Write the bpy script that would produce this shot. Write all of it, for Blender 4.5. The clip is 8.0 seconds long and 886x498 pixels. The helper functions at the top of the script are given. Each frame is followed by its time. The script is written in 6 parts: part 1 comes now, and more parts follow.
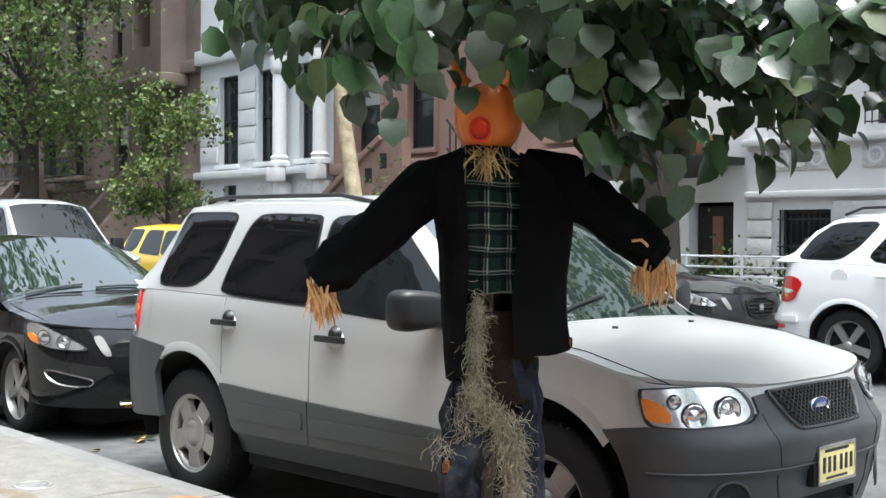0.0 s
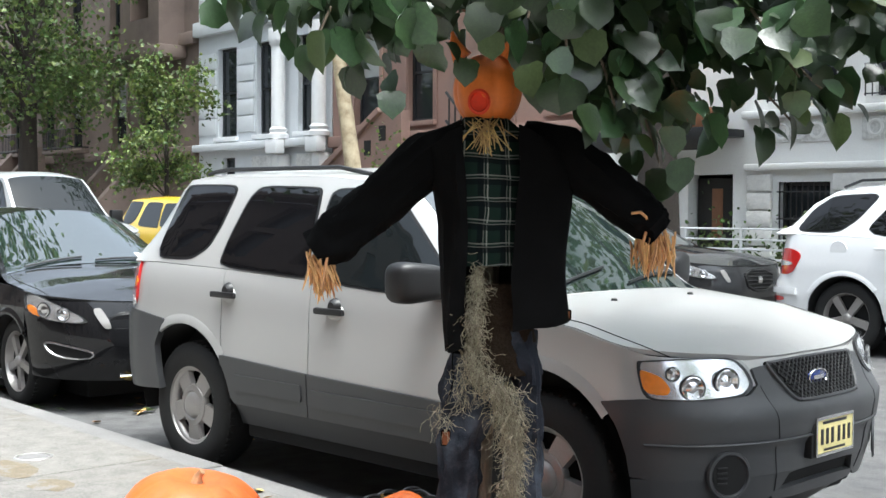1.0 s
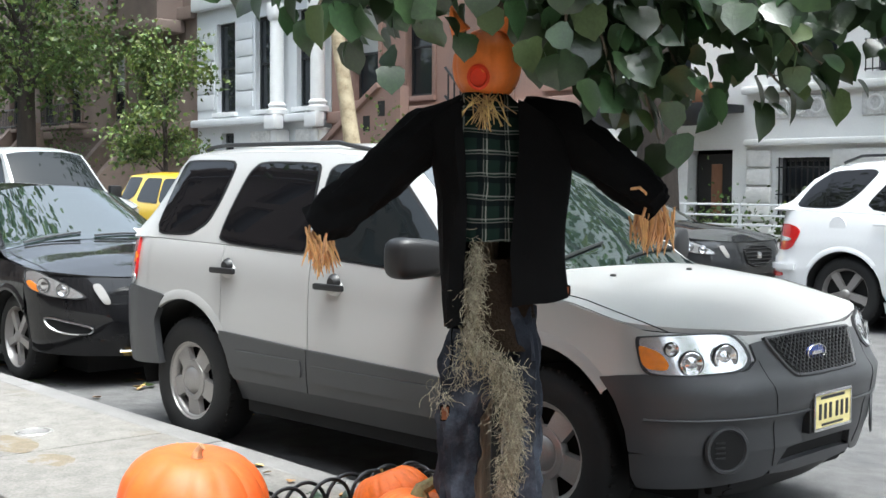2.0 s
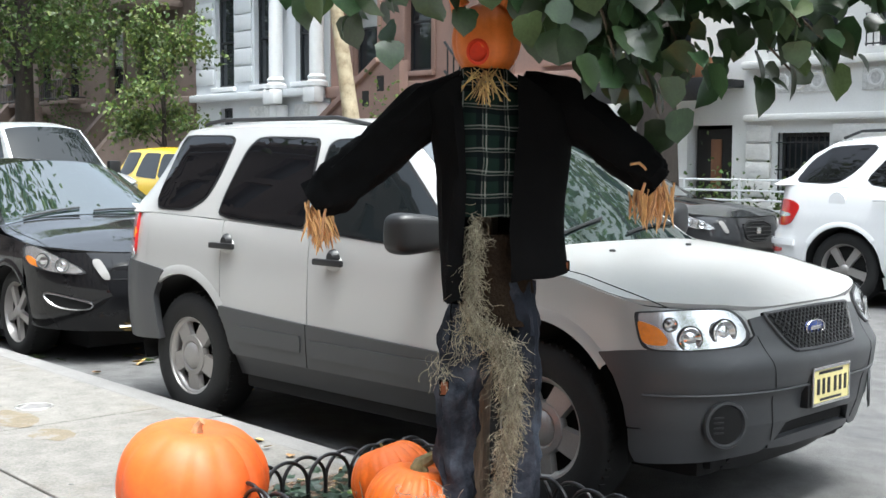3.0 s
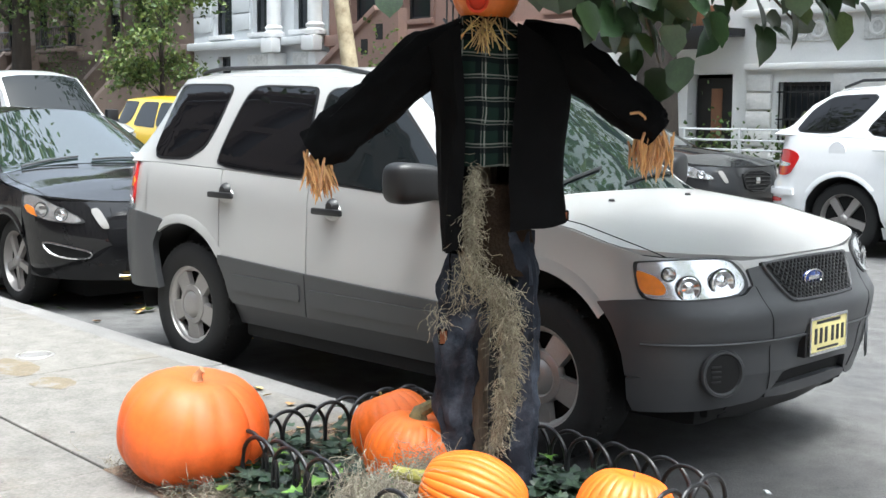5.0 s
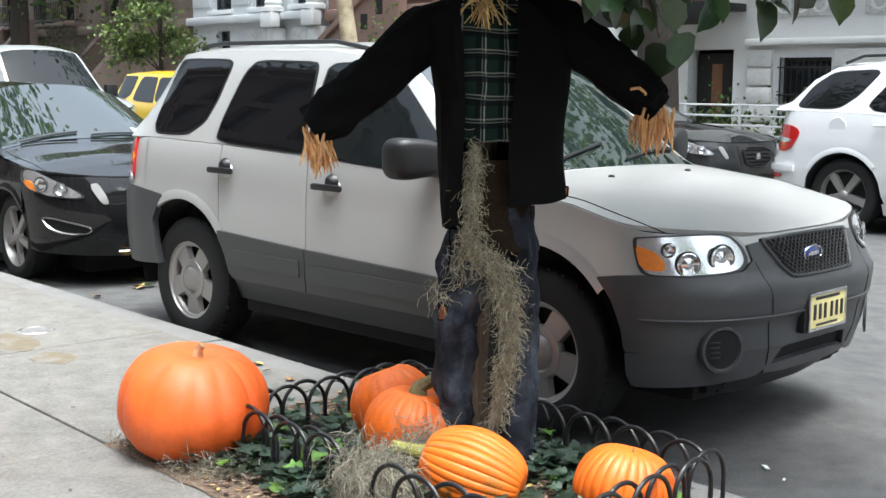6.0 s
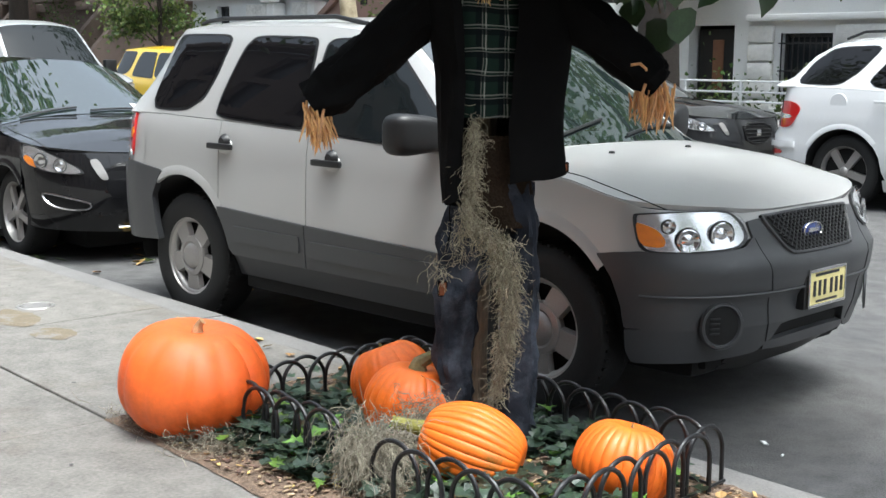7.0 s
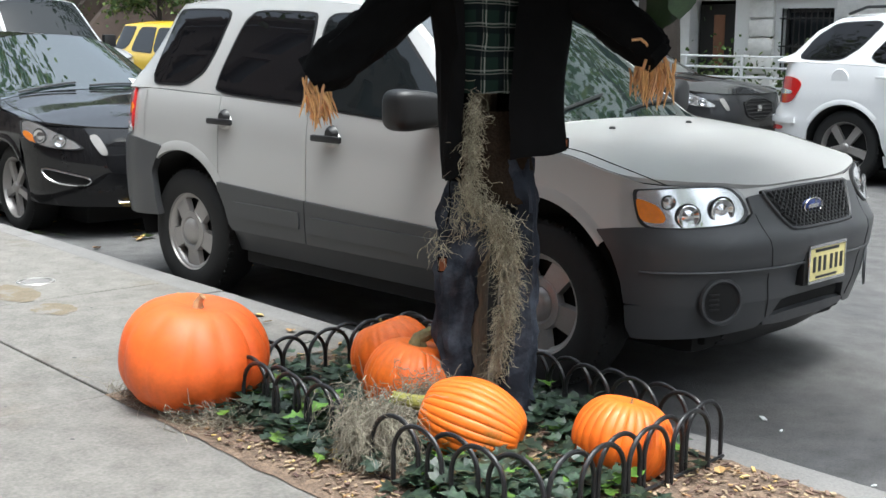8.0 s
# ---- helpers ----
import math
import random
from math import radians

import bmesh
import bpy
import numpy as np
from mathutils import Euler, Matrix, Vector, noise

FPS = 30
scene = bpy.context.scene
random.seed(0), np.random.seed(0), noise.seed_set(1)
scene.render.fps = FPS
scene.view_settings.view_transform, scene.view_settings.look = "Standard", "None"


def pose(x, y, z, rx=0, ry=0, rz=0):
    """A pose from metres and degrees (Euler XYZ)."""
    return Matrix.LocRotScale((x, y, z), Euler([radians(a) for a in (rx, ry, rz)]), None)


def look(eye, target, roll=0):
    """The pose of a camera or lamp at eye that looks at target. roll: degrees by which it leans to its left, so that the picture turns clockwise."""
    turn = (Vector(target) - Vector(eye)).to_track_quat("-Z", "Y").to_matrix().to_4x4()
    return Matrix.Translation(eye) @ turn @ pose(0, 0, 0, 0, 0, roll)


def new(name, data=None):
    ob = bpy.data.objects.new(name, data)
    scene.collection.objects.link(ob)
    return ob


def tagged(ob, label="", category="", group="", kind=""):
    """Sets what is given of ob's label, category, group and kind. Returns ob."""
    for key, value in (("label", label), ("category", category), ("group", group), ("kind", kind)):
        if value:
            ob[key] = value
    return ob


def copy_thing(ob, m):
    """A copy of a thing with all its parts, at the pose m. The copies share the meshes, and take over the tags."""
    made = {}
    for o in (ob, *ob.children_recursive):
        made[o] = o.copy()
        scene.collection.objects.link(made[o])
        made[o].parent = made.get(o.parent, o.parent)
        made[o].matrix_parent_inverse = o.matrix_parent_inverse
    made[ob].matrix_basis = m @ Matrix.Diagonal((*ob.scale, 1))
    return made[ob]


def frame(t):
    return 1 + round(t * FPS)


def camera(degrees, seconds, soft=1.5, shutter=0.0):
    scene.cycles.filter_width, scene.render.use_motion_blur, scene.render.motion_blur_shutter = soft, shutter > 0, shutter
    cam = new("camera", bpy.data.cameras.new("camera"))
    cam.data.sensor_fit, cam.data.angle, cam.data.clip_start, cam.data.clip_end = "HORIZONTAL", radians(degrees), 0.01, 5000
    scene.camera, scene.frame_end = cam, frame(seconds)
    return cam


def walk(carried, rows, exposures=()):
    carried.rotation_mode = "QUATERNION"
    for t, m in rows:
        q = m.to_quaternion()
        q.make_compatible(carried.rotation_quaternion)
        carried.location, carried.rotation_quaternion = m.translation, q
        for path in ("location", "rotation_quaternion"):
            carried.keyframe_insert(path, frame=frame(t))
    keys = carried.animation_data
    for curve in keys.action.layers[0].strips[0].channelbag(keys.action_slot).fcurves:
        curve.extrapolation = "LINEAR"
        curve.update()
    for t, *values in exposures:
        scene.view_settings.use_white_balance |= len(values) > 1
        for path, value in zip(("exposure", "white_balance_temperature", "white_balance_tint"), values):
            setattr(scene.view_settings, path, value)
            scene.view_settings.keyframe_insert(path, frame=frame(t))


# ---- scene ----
# The camera stands on the pavement and tilts slowly down.
cam = camera(40.0, 8.0)
EYE = (3.570, -4.465, 1.492)
ROWS = [  # seconds, yaw, pitch, roll in degrees
    (0.0, 48.694, -0.613, -0.237),
    (0.5, 48.672, -1.306, -0.228),
    (1.0, 48.657, -1.909, -0.222),
    (1.5, 48.637, -2.483, -0.220),
    (3.0, 48.586, -4.218, -0.236),
    (3.5, 48.568, -4.808, -0.245),
    (4.0, 48.551, -5.396, -0.268),
    (4.5, 48.547, -5.999, -0.288),
    (6.0, 48.540, -7.739, -0.356),
    (6.5, 48.538, -8.300, -0.388),
    (7.0, 48.545, -8.862, -0.408),
    (7.5, 48.544, -9.429, -0.424),
    (8.0, 48.550, -10.004, -0.440),
]
walk(cam, [(t, pose(*EYE, 90 + pitch, roll, yaw)) for t, yaw, pitch, roll in ROWS],
     [(0.0, 1.72, 6050, 4), (3.0, 1.87, 6050, 4), (4.5, 1.92, 6050, 4), (6.5, 1.52, 6050, 4), (8.0, 1.44, 6050, 4)])

# ---- light: a bright, mostly clouded autumn day between two rows of houses ----
SUN_UP, SUN_TURN = radians(74), radians(95)
world = bpy.data.worlds.new("sky")
scene.world = world
world.use_nodes = True
wn = world.node_tree.nodes
sky = wn.new("ShaderNodeTexSky")
sky.sky_type = "NISHITA"
sky.sun_disc = False
sky.sun_elevation, sky.sun_rotation = SUN_UP, SUN_TURN
sky.dust_density, sky.air_density, sky.ozone_density = 6.0, 1.0, 1.0
wn["Background"].inputs[1].default_value = 0.15
veil = wn.new("ShaderNodeHueSaturation")  # thin high cloud takes most of the blue
veil.inputs["Saturation"].default_value = 0.4
world.node_tree.links.new(sky.outputs[0], veil.inputs["Color"])
world.node_tree.links.new(veil.outputs[0], wn["Background"].inputs[0])
sun = new("sun", bpy.data.lights.new("sun", "SUN"))
sun.data.energy, sun.data.angle, sun.data.color = 1.7, radians(25), (1.0, 0.97, 0.93)
sun_way = Vector((math.sin(SUN_TURN) * math.cos(SUN_UP), math.cos(SUN_TURN) * math.cos(SUN_UP), math.sin(SUN_UP)))
sun.matrix_world = look(sun_way * 60, (0, 0, 0))


# ---- materials ----
def mat(name, base, rough=0.6, metal=0.0, vary=0.15, scale=6.0, bump=0.0, grain=60.0, coat=0.0, random_tint=0.0, second=None,
        second_scale=2.0, second_at=(0.45, 0.65), spec=0.5, stretch=(1, 1, 1)):
    """Principled surface: mottling at two scales, an optional second colour in patches, fine relief."""
    m = bpy.data.materials.new(name)
    m.use_nodes = True
    nt, nd = m.node_tree, m.node_tree.nodes
    b = nd["Principled BSDF"]
    b.inputs["Roughness"].default_value = rough
    b.inputs["Metallic"].default_value = metal
    b.inputs["Coat Weight"].default_value = coat
    b.inputs["Coat Roughness"].default_value = 0.04
    b.inputs["Coat IOR"].default_value = 1.6
    b.inputs["Specular IOR Level"].default_value = spec
    co = nd.new("ShaderNodeTexCoord")
    mp = nd.new("ShaderNodeMapping")
    mp.inputs["Scale"].default_value = stretch
    nt.links.new(co.outputs["Object"], mp.inputs[0])
    big, fine = nd.new("ShaderNodeTexNoise"), nd.new("ShaderNodeTexNoise")
    big.inputs["Scale"].default_value, big.inputs["Detail"].default_value = scale, 5
    fine.inputs["Scale"].default_value, fine.inputs["Detail"].default_value = grain, 3
    for n in (big, fine):
        nt.links.new(mp.outputs[0], n.inputs["Vector"])
    colour = nd.new("ShaderNodeRGB")
    colour.outputs[0].default_value = (*base, 1)
    out = colour.outputs[0]
    if second:
        n2 = nd.new("ShaderNodeTexNoise")
        n2.inputs["Scale"].default_value, n2.inputs["Detail"].default_value, n2.inputs["Roughness"].default_value = second_scale, 6, 0.65
        nt.links.new(mp.outputs[0], n2.inputs["Vector"])
        r = nd.new("ShaderNodeMapRange")
        r.inputs[1].default_value, r.inputs[2].default_value = second_at
        nt.links.new(n2.outputs[0], r.inputs[0])
        mix = nd.new("ShaderNodeMix")
        mix.data_type = "RGBA"
        mix.inputs[7].default_value = (*second, 1)
        nt.links.new(r.outputs[0], mix.inputs[0])
        nt.links.new(out, mix.inputs[6])
        out = mix.outputs[2]
    val = nd.new("ShaderNodeMath")
    val.operation = "ADD"
    nt.links.new(big.outputs[0], val.inputs[0])
    nt.links.new(fine.outputs[0], val.inputs[1])
    r = nd.new("ShaderNodeMapRange")
    r.inputs[1].default_value, r.inputs[2].default_value = 0.6, 1.4
    r.inputs[3].default_value, r.inputs[4].default_value = 1 - vary, 1 + vary
    nt.links.new(val.outputs[0], r.inputs[0])
    hsv = nd.new("ShaderNodeHueSaturation")
    nt.links.new(out, hsv.inputs["Color"])
    if random_tint:
        info = nd.new("ShaderNodeObjectInfo")
        geo = nd.new("ShaderNodeNewGeometry")
        add = nd.new("ShaderNodeMath")
        add.operation = "ADD"
        nt.links.new(info.outputs["Random"], add.inputs[0])
        nt.links.new(geo.outputs["Random Per Island"], add.inputs[1])
        fr = nd.new("ShaderNodeMath")
        fr.operation = "FRACT"
        nt.links.new(add.outputs[0], fr.inputs[0])
        rr = nd.new("ShaderNodeMapRange")
        rr.inputs[3].default_value, rr.inputs[4].default_value = 1 - random_tint, 1 + random_tint
        nt.links.new(fr.outputs[0], rr.inputs[0])
        mul = nd.new("ShaderNodeMath")
        mul.operation = "MULTIPLY"
        nt.links.new(r.outputs[0], mul.inputs[0])
        nt.links.new(rr.outputs[0], mul.inputs[1])
        nt.links.new(mul.outputs[0], hsv.inputs["Value"])
        hr = nd.new("ShaderNodeMapRange")
        hr.inputs[3].default_value, hr.inputs[4].default_value = 0.5 - random_tint * 0.05, 0.5 + random_tint * 0.05
        nt.links.new(fr.outputs[0], hr.inputs[0])
        nt.links.new(hr.outputs[0], hsv.inputs["Hue"])
    else:
        nt.links.new(r.outputs[0], hsv.inputs["Value"])
    nt.links.new(hsv.outputs[0], b.inputs["Base Color"])
    if bump:
        bp = nd.new("ShaderNodeBump")
        bp.inputs["Strength"].default_value, bp.inputs["Distance"].default_value = bump, 0.01
        nt.links.new(val.outputs[0], bp.inputs["Height"])
        nt.links.new(bp.outputs[0], b.inputs["Normal"])
    return m


def glass(name, tint, rough=0.02, see=0.0, ior=1.5, coat=0.0):
    """Tinted pane: dark body with a clear gloss; see is the share of light that passes straight through."""
    m = bpy.data.materials.new(name)
    m.use_nodes = True
    nt, nd = m.node_tree, m.node_tree.nodes
    b = nd["Principled BSDF"]
    b.inputs["Base Color"].default_value = (*tint, 1)
    b.inputs["Roughness"].default_value = rough
    b.inputs["IOR"].default_value = ior
    b.inputs["Coat Weight"].default_value = coat
    b.inputs["Coat IOR"].default_value = 1.6
    b.inputs["Coat Roughness"].default_value = 0.02
    if see:
        clear, mix = nd.new("ShaderNodeBsdfTransparent"), nd.new("ShaderNodeMixShader")
        mix.inputs[0].default_value = see
        nt.links.new(b.outputs[0], mix.inputs[1])
        nt.links.new(clear.outputs[0], mix.inputs[2])
        nt.links.new(mix.outputs[0], nd["Material Output"].inputs[0])
    return m


ASPHALT = mat("asphalt", (0.088, 0.086, 0.085), 0.9, vary=0.5, scale=7, grain=110, bump=0.7, second=(0.058, 0.058, 0.060), second_scale=0.9)
CONCRETE = mat("pavement_concrete", (0.152, 0.144, 0.131), 0.9, vary=0.36, scale=9, grain=75, bump=0.4, random_tint=0.07,
               second=(0.117, 0.099, 0.078), second_scale=1.3, second_at=(0.55, 0.75))
KERB = mat("kerb_stone", (0.16, 0.155, 0.15), 0.85, vary=0.3, scale=3, grain=120, bump=0.3)
SOIL = mat("soil", (0.165, 0.115, 0.08), 0.95, vary=0.45, scale=14, grain=90, bump=1.0, second=(0.10, 0.07, 0.05), second_scale=22)
IRON = mat("black_iron", (0.018, 0.018, 0.02), 0.38, 0.3, vary=0.3, scale=20, bump=0.15, spec=0.6)
SILVER = mat("silver_paint", (0.46, 0.458, 0.45), 0.36, 0.2, vary=0.02, scale=1.2, grain=300, coat=0.7)
BLACK_PAINT = mat("black_paint", (0.004, 0.004, 0.005), 0.6, 0.0, vary=0.05, scale=1, coat=1.0, spec=0.1)
WHITE_PAINT = mat("white_car_paint", (0.78, 0.79, 0.80), 0.25, 0.0, vary=0.015, scale=1, coat=1.0)
GREY_PAINT = mat("dark_grey_paint", (0.018, 0.019, 0.021), 0.5, 0.2, vary=0.05, scale=1, coat=1.0, spec=0.2)
YELLOW_PAINT = mat("yellow_paint", (0.80, 0.53, 0.02), 0.3, vary=0.03, scale=1, coat=0.8)
BLACK_PAINT.node_tree.nodes["Principled BSDF"].inputs["Coat IOR"].default_value = 1.45
VAN_PAINT = mat("pale_silver_paint", (0.42, 0.43, 0.43), 0.35, 0.3, vary=0.03, scale=1, coat=0.6)
CLADDING = mat("grey_bumper_plastic", (0.050, 0.0515, 0.055), 0.40, vary=0.10, scale=3, grain=400, bump=0.04)
RUBBER = mat("tyre_rubber", (0.009, 0.009, 0.009), 0.75, vary=0.2, scale=10, grain=80, bump=0.15)
DARK = mat("black_plastic", (0.010, 0.010, 0.011), 0.45, vary=0.1, scale=8)
# black of the underside; also puts the shade of gaps, recesses and intakes into colour
VOID = mat("void_black", (0.006, 0.006, 0.006), 0.9, vary=0.2, scale=5)
STEEL = mat("wheel_silver", (0.36, 0.345, 0.33), 0.38, 0.55, vary=0.08, scale=9, grain=120)
CHROME = mat("chrome", (0.75, 0.75, 0.76), 0.12, 1.0, vary=0.02)
REFLECTOR = mat("lamp_reflector", (0.88, 0.88, 0.89), 0.18, 0.85, vary=0.05, scale=25)
LENS = glass("lamp_lens", (0.25, 0.26, 0.27), 0.03, 0.9)
AMBER = mat("amber_lens", (0.85, 0.24, 0.01), 0.15, vary=0.1, scale=60, coat=1.0)
RED_LENS = mat("red_lens", (0.50, 0.012, 0.012), 0.12, vary=0.1, scale=60, coat=1.0)
PRIVACY = glass("privacy_glass", (0.005, 0.005, 0.006), ior=1.42)
CLEAR_DARK = glass("car_window_glass", (0.008, 0.010, 0.011), ior=1.42)
SCREEN = glass("windscreen_glass", (0.012, 0.02, 0.019), ior=2.1, coat=1.0)
BADGE = mat("blue_badge", (0.015, 0.04, 0.22), 0.2, vary=0.05, coat=1.0)
PLATE = mat("pale_yellow_plate", (0.75, 0.66, 0.30), 0.4, vary=0.06, scale=12)
INK = mat("dark_ink", (0.02, 0.02, 0.025), 0.5)
PAPER = mat("pale_paper", (0.7, 0.72, 0.72), 0.6)


# ---- small builders ----
def thing(name, label, category, place=(0, 0, 0), rz=0.0, group="", kind=""):
    ob = new(name)
    ob.empty_display_size = 0.1
    ob.matrix_basis = pose(*place, 0, 0, rz)
    return tagged(ob, label, category, group, kind)


def part(name, bm, material, parent=None, label="", smooth=True):
    """Links a bmesh as one mesh object under a thing or a part."""
    bmesh.ops.recalc_face_normals(bm, faces=bm.faces[:])
    me = bpy.data.meshes.new(name)
    bm.to_mesh(me)
    bm.free()
    for m in material if isinstance(material, (list, tuple)) else (material,):
        me.materials.append(m)
    if smooth:
        me.polygons.foreach_set("use_smooth", [True] * len(me.polygons))
        me.set_sharp_from_angle(angle=radians(38))
    ob = new(name, me)
    if parent:
        ob.parent = parent
    if label:
        ob["label"] = label
    return ob


def box(bm, x0, x1, y0, y1, z0, z1, bevel=0.0, mi=0, m=None):
    made = bmesh.ops.create_cube(bm, size=1)["verts"]
    for v in made:
        v.co = Vector((x0 + (v.co.x + 0.5) * (x1 - x0), y0 + (v.co.y + 0.5) * (y1 - y0), z0 + (v.co.z + 0.5) * (z1 - z0)))
        if m:
            v.co = m @ v.co
    faces = {f for v in made for f in v.link_faces}
    for f in faces:
        f.material_index = mi
    if bevel:
        edges = list({e for v in made for e in v.link_edges})
        bmesh.ops.bevel(bm, geom=edges, offset=bevel, segments=2, affect="EDGES", profile=0.6)
    return bm


def block(*a, **k):
    return box(bmesh.new(), *a, **k)


def tube(bm, points, radius, sides=8, mi=0, closed=False, caps=True):
    """A tube along points; radius is a number or one number a point."""
    points = [Vector(p) for p in points]
    n = len(points)
    radii = radius if isinstance(radius, (list, tuple)) else [radius] * n
    rings, ref = [], None
    for i, p in enumerate(points):
        if closed:
            d = points[(i + 1) % n] - points[i - 1]
        else:
            d = points[min(i + 1, n - 1)] - points[max(i - 1, 0)]
        d.normalize()
        if ref is None:
            ref = Vector((0, 0, 1)) if abs(d.z) < 0.9 else Vector((1, 0, 0))
        a = d.cross(ref).normalized()
        b = a.cross(d).normalized()
        ref = b
        rings.append([bm.verts.new(p + (a * math.cos(t) + b * math.sin(t)) * radii[i]) for t in (2 * math.pi * k / sides for k in range(sides))])
    for i in range(n if closed else n - 1):
        r, s = rings[i], rings[(i + 1) % n]
        for k in range(sides):
            f = bm.faces.new((r[k], r[(k + 1) % sides], s[(k + 1) % sides], s[k]))
            f.material_index = mi
    if caps and not closed:
        for r in (rings[0][::-1], rings[-1]):
            bm.faces.new(r).material_index = mi
    return bm


def lathe(bm, profile, axis="y", sides=32, mi=0, m=None):
    """Turns (radius, height) points round an axis."""
    rings = []
    for r, h in profile:
        ring = []
        for k in range(sides):
            t = 2 * math.pi * k / sides
            c, s = r * math.cos(t), r * math.sin(t)
            p = Vector((c, h, s)) if axis == "y" else Vector((c, s, h))
            ring.append(bm.verts.new(m @ p if m else p))
        rings.append(ring)
    for a, b in zip(rings, rings[1:]):
        for k in range(sides):
            bm.faces.new((a[k], a[(k + 1) % sides], b[(k + 1) % sides], b[k])).material_index = mi
    bmesh.ops.remove_doubles(bm, verts=[v for r in rings for v in r], dist=1e-5)
    return bm


def interp(x, xs, ys):
    return float(np.interp(x, xs, ys))


def smooth_outline(points, step=0.03, rounds=2, radius=0.25):
    """Rounds the corners of an outline by cutting them."""
    pts = [Vector(p) for p in points]
    for _ in range(rounds):
        nxt = []
        for i, p in enumerate(pts):
            q = pts[(i + 1) % len(pts)]
            nxt += [p.lerp(q, radius), p.lerp(q, 1 - radius)]
        pts = nxt
    return pts


def panel(outline, fn, step=0.06, lift=0.0, depth=0.02, rounds=2, radius=0.2, bm=None, mi=0):
    """A sheet of the given outline (u, v), bent onto the surface fn(u, v), raised by lift, with an edge turned in by depth."""
    own = bmesh.new()
    pts = smooth_outline([(*p, 0) for p in outline], rounds=rounds, radius=radius)
    f = own.faces.new([own.verts.new(p) for p in pts])
    f.normal_update()
    bmesh.ops.triangulate(own, faces=[f])
    us, vs = [p.x for p in pts], [p.y for p in pts]
    for axis, lo, hi in ((0, min(us), max(us)), (1, min(vs), max(vs))):
        k = math.floor(lo / step) + 1
        while k * step < hi:
            co, no = Vector((0, 0, 0)), Vector((0, 0, 0))
            co[axis], no[axis] = k * step, 1
            bmesh.ops.bisect_plane(own, geom=own.verts[:] + own.edges[:] + own.faces[:], plane_co=co, plane_no=no, dist=1e-5)
            k += 1
    e = 0.004
    where = {}
    for v in own.verts:
        u, w = v.co.x, v.co.y
        p = Vector(fn(u, w))
        a, b = Vector(fn(u + e, w)) - p, Vector(fn(u, w + e)) - p
        n = a.cross(b)
        n = n.normalized() if n.length > 1e-12 else Vector((0, 0, 1))
        where[v] = (p, n)
    for v, (p, n) in where.items():
        v.co = p + n * lift
    rim = [ed for ed in own.edges if ed.is_boundary]
    out = bmesh.ops.extrude_edge_only(own, edges=rim)["geom"]
    old = {v: where[v] for v in where}
    for g in out:
        if isinstance(g, bmesh.types.BMVert):
            near = min((ed.other_vert(g) for ed in g.link_edges if ed.other_vert(g) in old), key=lambda w: (w.co - g.co).length)
            g.co = near.co - old[near][1] * depth
    for face in own.faces:
        face.material_index = mi
    if bm is None:
        return own
    me = bpy.data.meshes.new("tmp")
    own.to_mesh(me)
    own.free()
    bm.from_mesh(me)
    bpy.data.meshes.remove(me)
    return bm


def arc(cx, cz, r, a0, a1, n=10):
    return [(cx + r * math.cos(radians(a0 + (a1 - a0) * i / n)), cz + r * math.sin(radians(a0 + (a1 - a0) * i / n))) for i in range(n + 1)]


# ---- ground, road and pavements ----
def slab(name, bm, material, label, parent=None):
    ob = part(name, bm, material, parent, smooth=False)
    return tagged(ob, label, "", "", "structure") if not parent else ob


g = bmesh.new()
n = 60
for i in range(n + 1):
    for j in range(n + 1):
        fx, fy = (i / n * 2 - 1), (j / n * 2 - 1)
        g.verts.new((math.copysign(abs(fx) ** 3, fx) * 900, math.copysign(abs(fy) ** 3, fy) * 900, 0))
g.verts.ensure_lookup_table()
for i in range(n):
    for j in range(n):
        g.faces.new((g.verts[i * (n + 1) + j], g.verts[(i + 1) * (n + 1) + j], g.verts[(i + 1) * (n + 1) + j + 1], g.verts[i * (n + 1) + j + 1]))
slab("road", g, ASPHALT, "grey worn asphalt road between two kerbs")

near = slab("pavement_near", block(-60, 40, -13.2, -1.26, -0.05, 0.10), KERB, "pale concrete flags with dark joints along the kerb")
PIT = (-0.62, 2.7, -2.44)  # x from, x to, y of the tree pit's house side
flags = {}
xs = [-0.62 - 1.75 * k for k in range(16, -1, -1)] + [2.7, 4.45, 6.2, 7.95, 9.7]
ys = [-1.26, -2.45, -3.95, -5.45, -6.95, -9.0, -13.2]
for a, b in zip(xs, xs[1:]):
    for d, c in zip(ys, ys[1:]):
        if a >= PIT[0] - 0.01 and b <= PIT[1] + 0.01 and d > -2.0:
            continue
        key = (round(b - a, 3), round(d - c, 3))
        if key not in flags:
            m = bpy.data.meshes.new("flag")
            bm = block(0.004, key[0] - 0.004, 0.004, key[1] - 0.004, 0, 0.032, 0.006)
            bm.to_mesh(m)
            bm.free()
            m.materials.append(CONCRETE)
            flags[key] = m
        ob = new("flag", flags[key])
        ob.parent = near
        ob.matrix_basis = pose(a, c, 0.10 + random.uniform(-0.002, 0.002), random.uniform(-.05, .05), random.uniform(-.05, .05))
kerb = slab("kerb_near", block(-60, 40, -1.262, -1.258, -0.05, 0.10), KERB, "grey stone kerb beside the road")
stone = bpy.data.meshes.new("kerb_stone")
bm = block(0.003, 2.397, -1.258, -1.10, -0.05, 0.128, 0.014)
bm.to_mesh(stone)
bm.free()
stone.materials.append(KERB)
for k in range(24):
    ob = new("kerb_stone", stone)
    ob.parent = kerb
    ob.matrix_basis = pose(-40.4 + 2.4 * k, 0, random.uniform(-.003, .003))
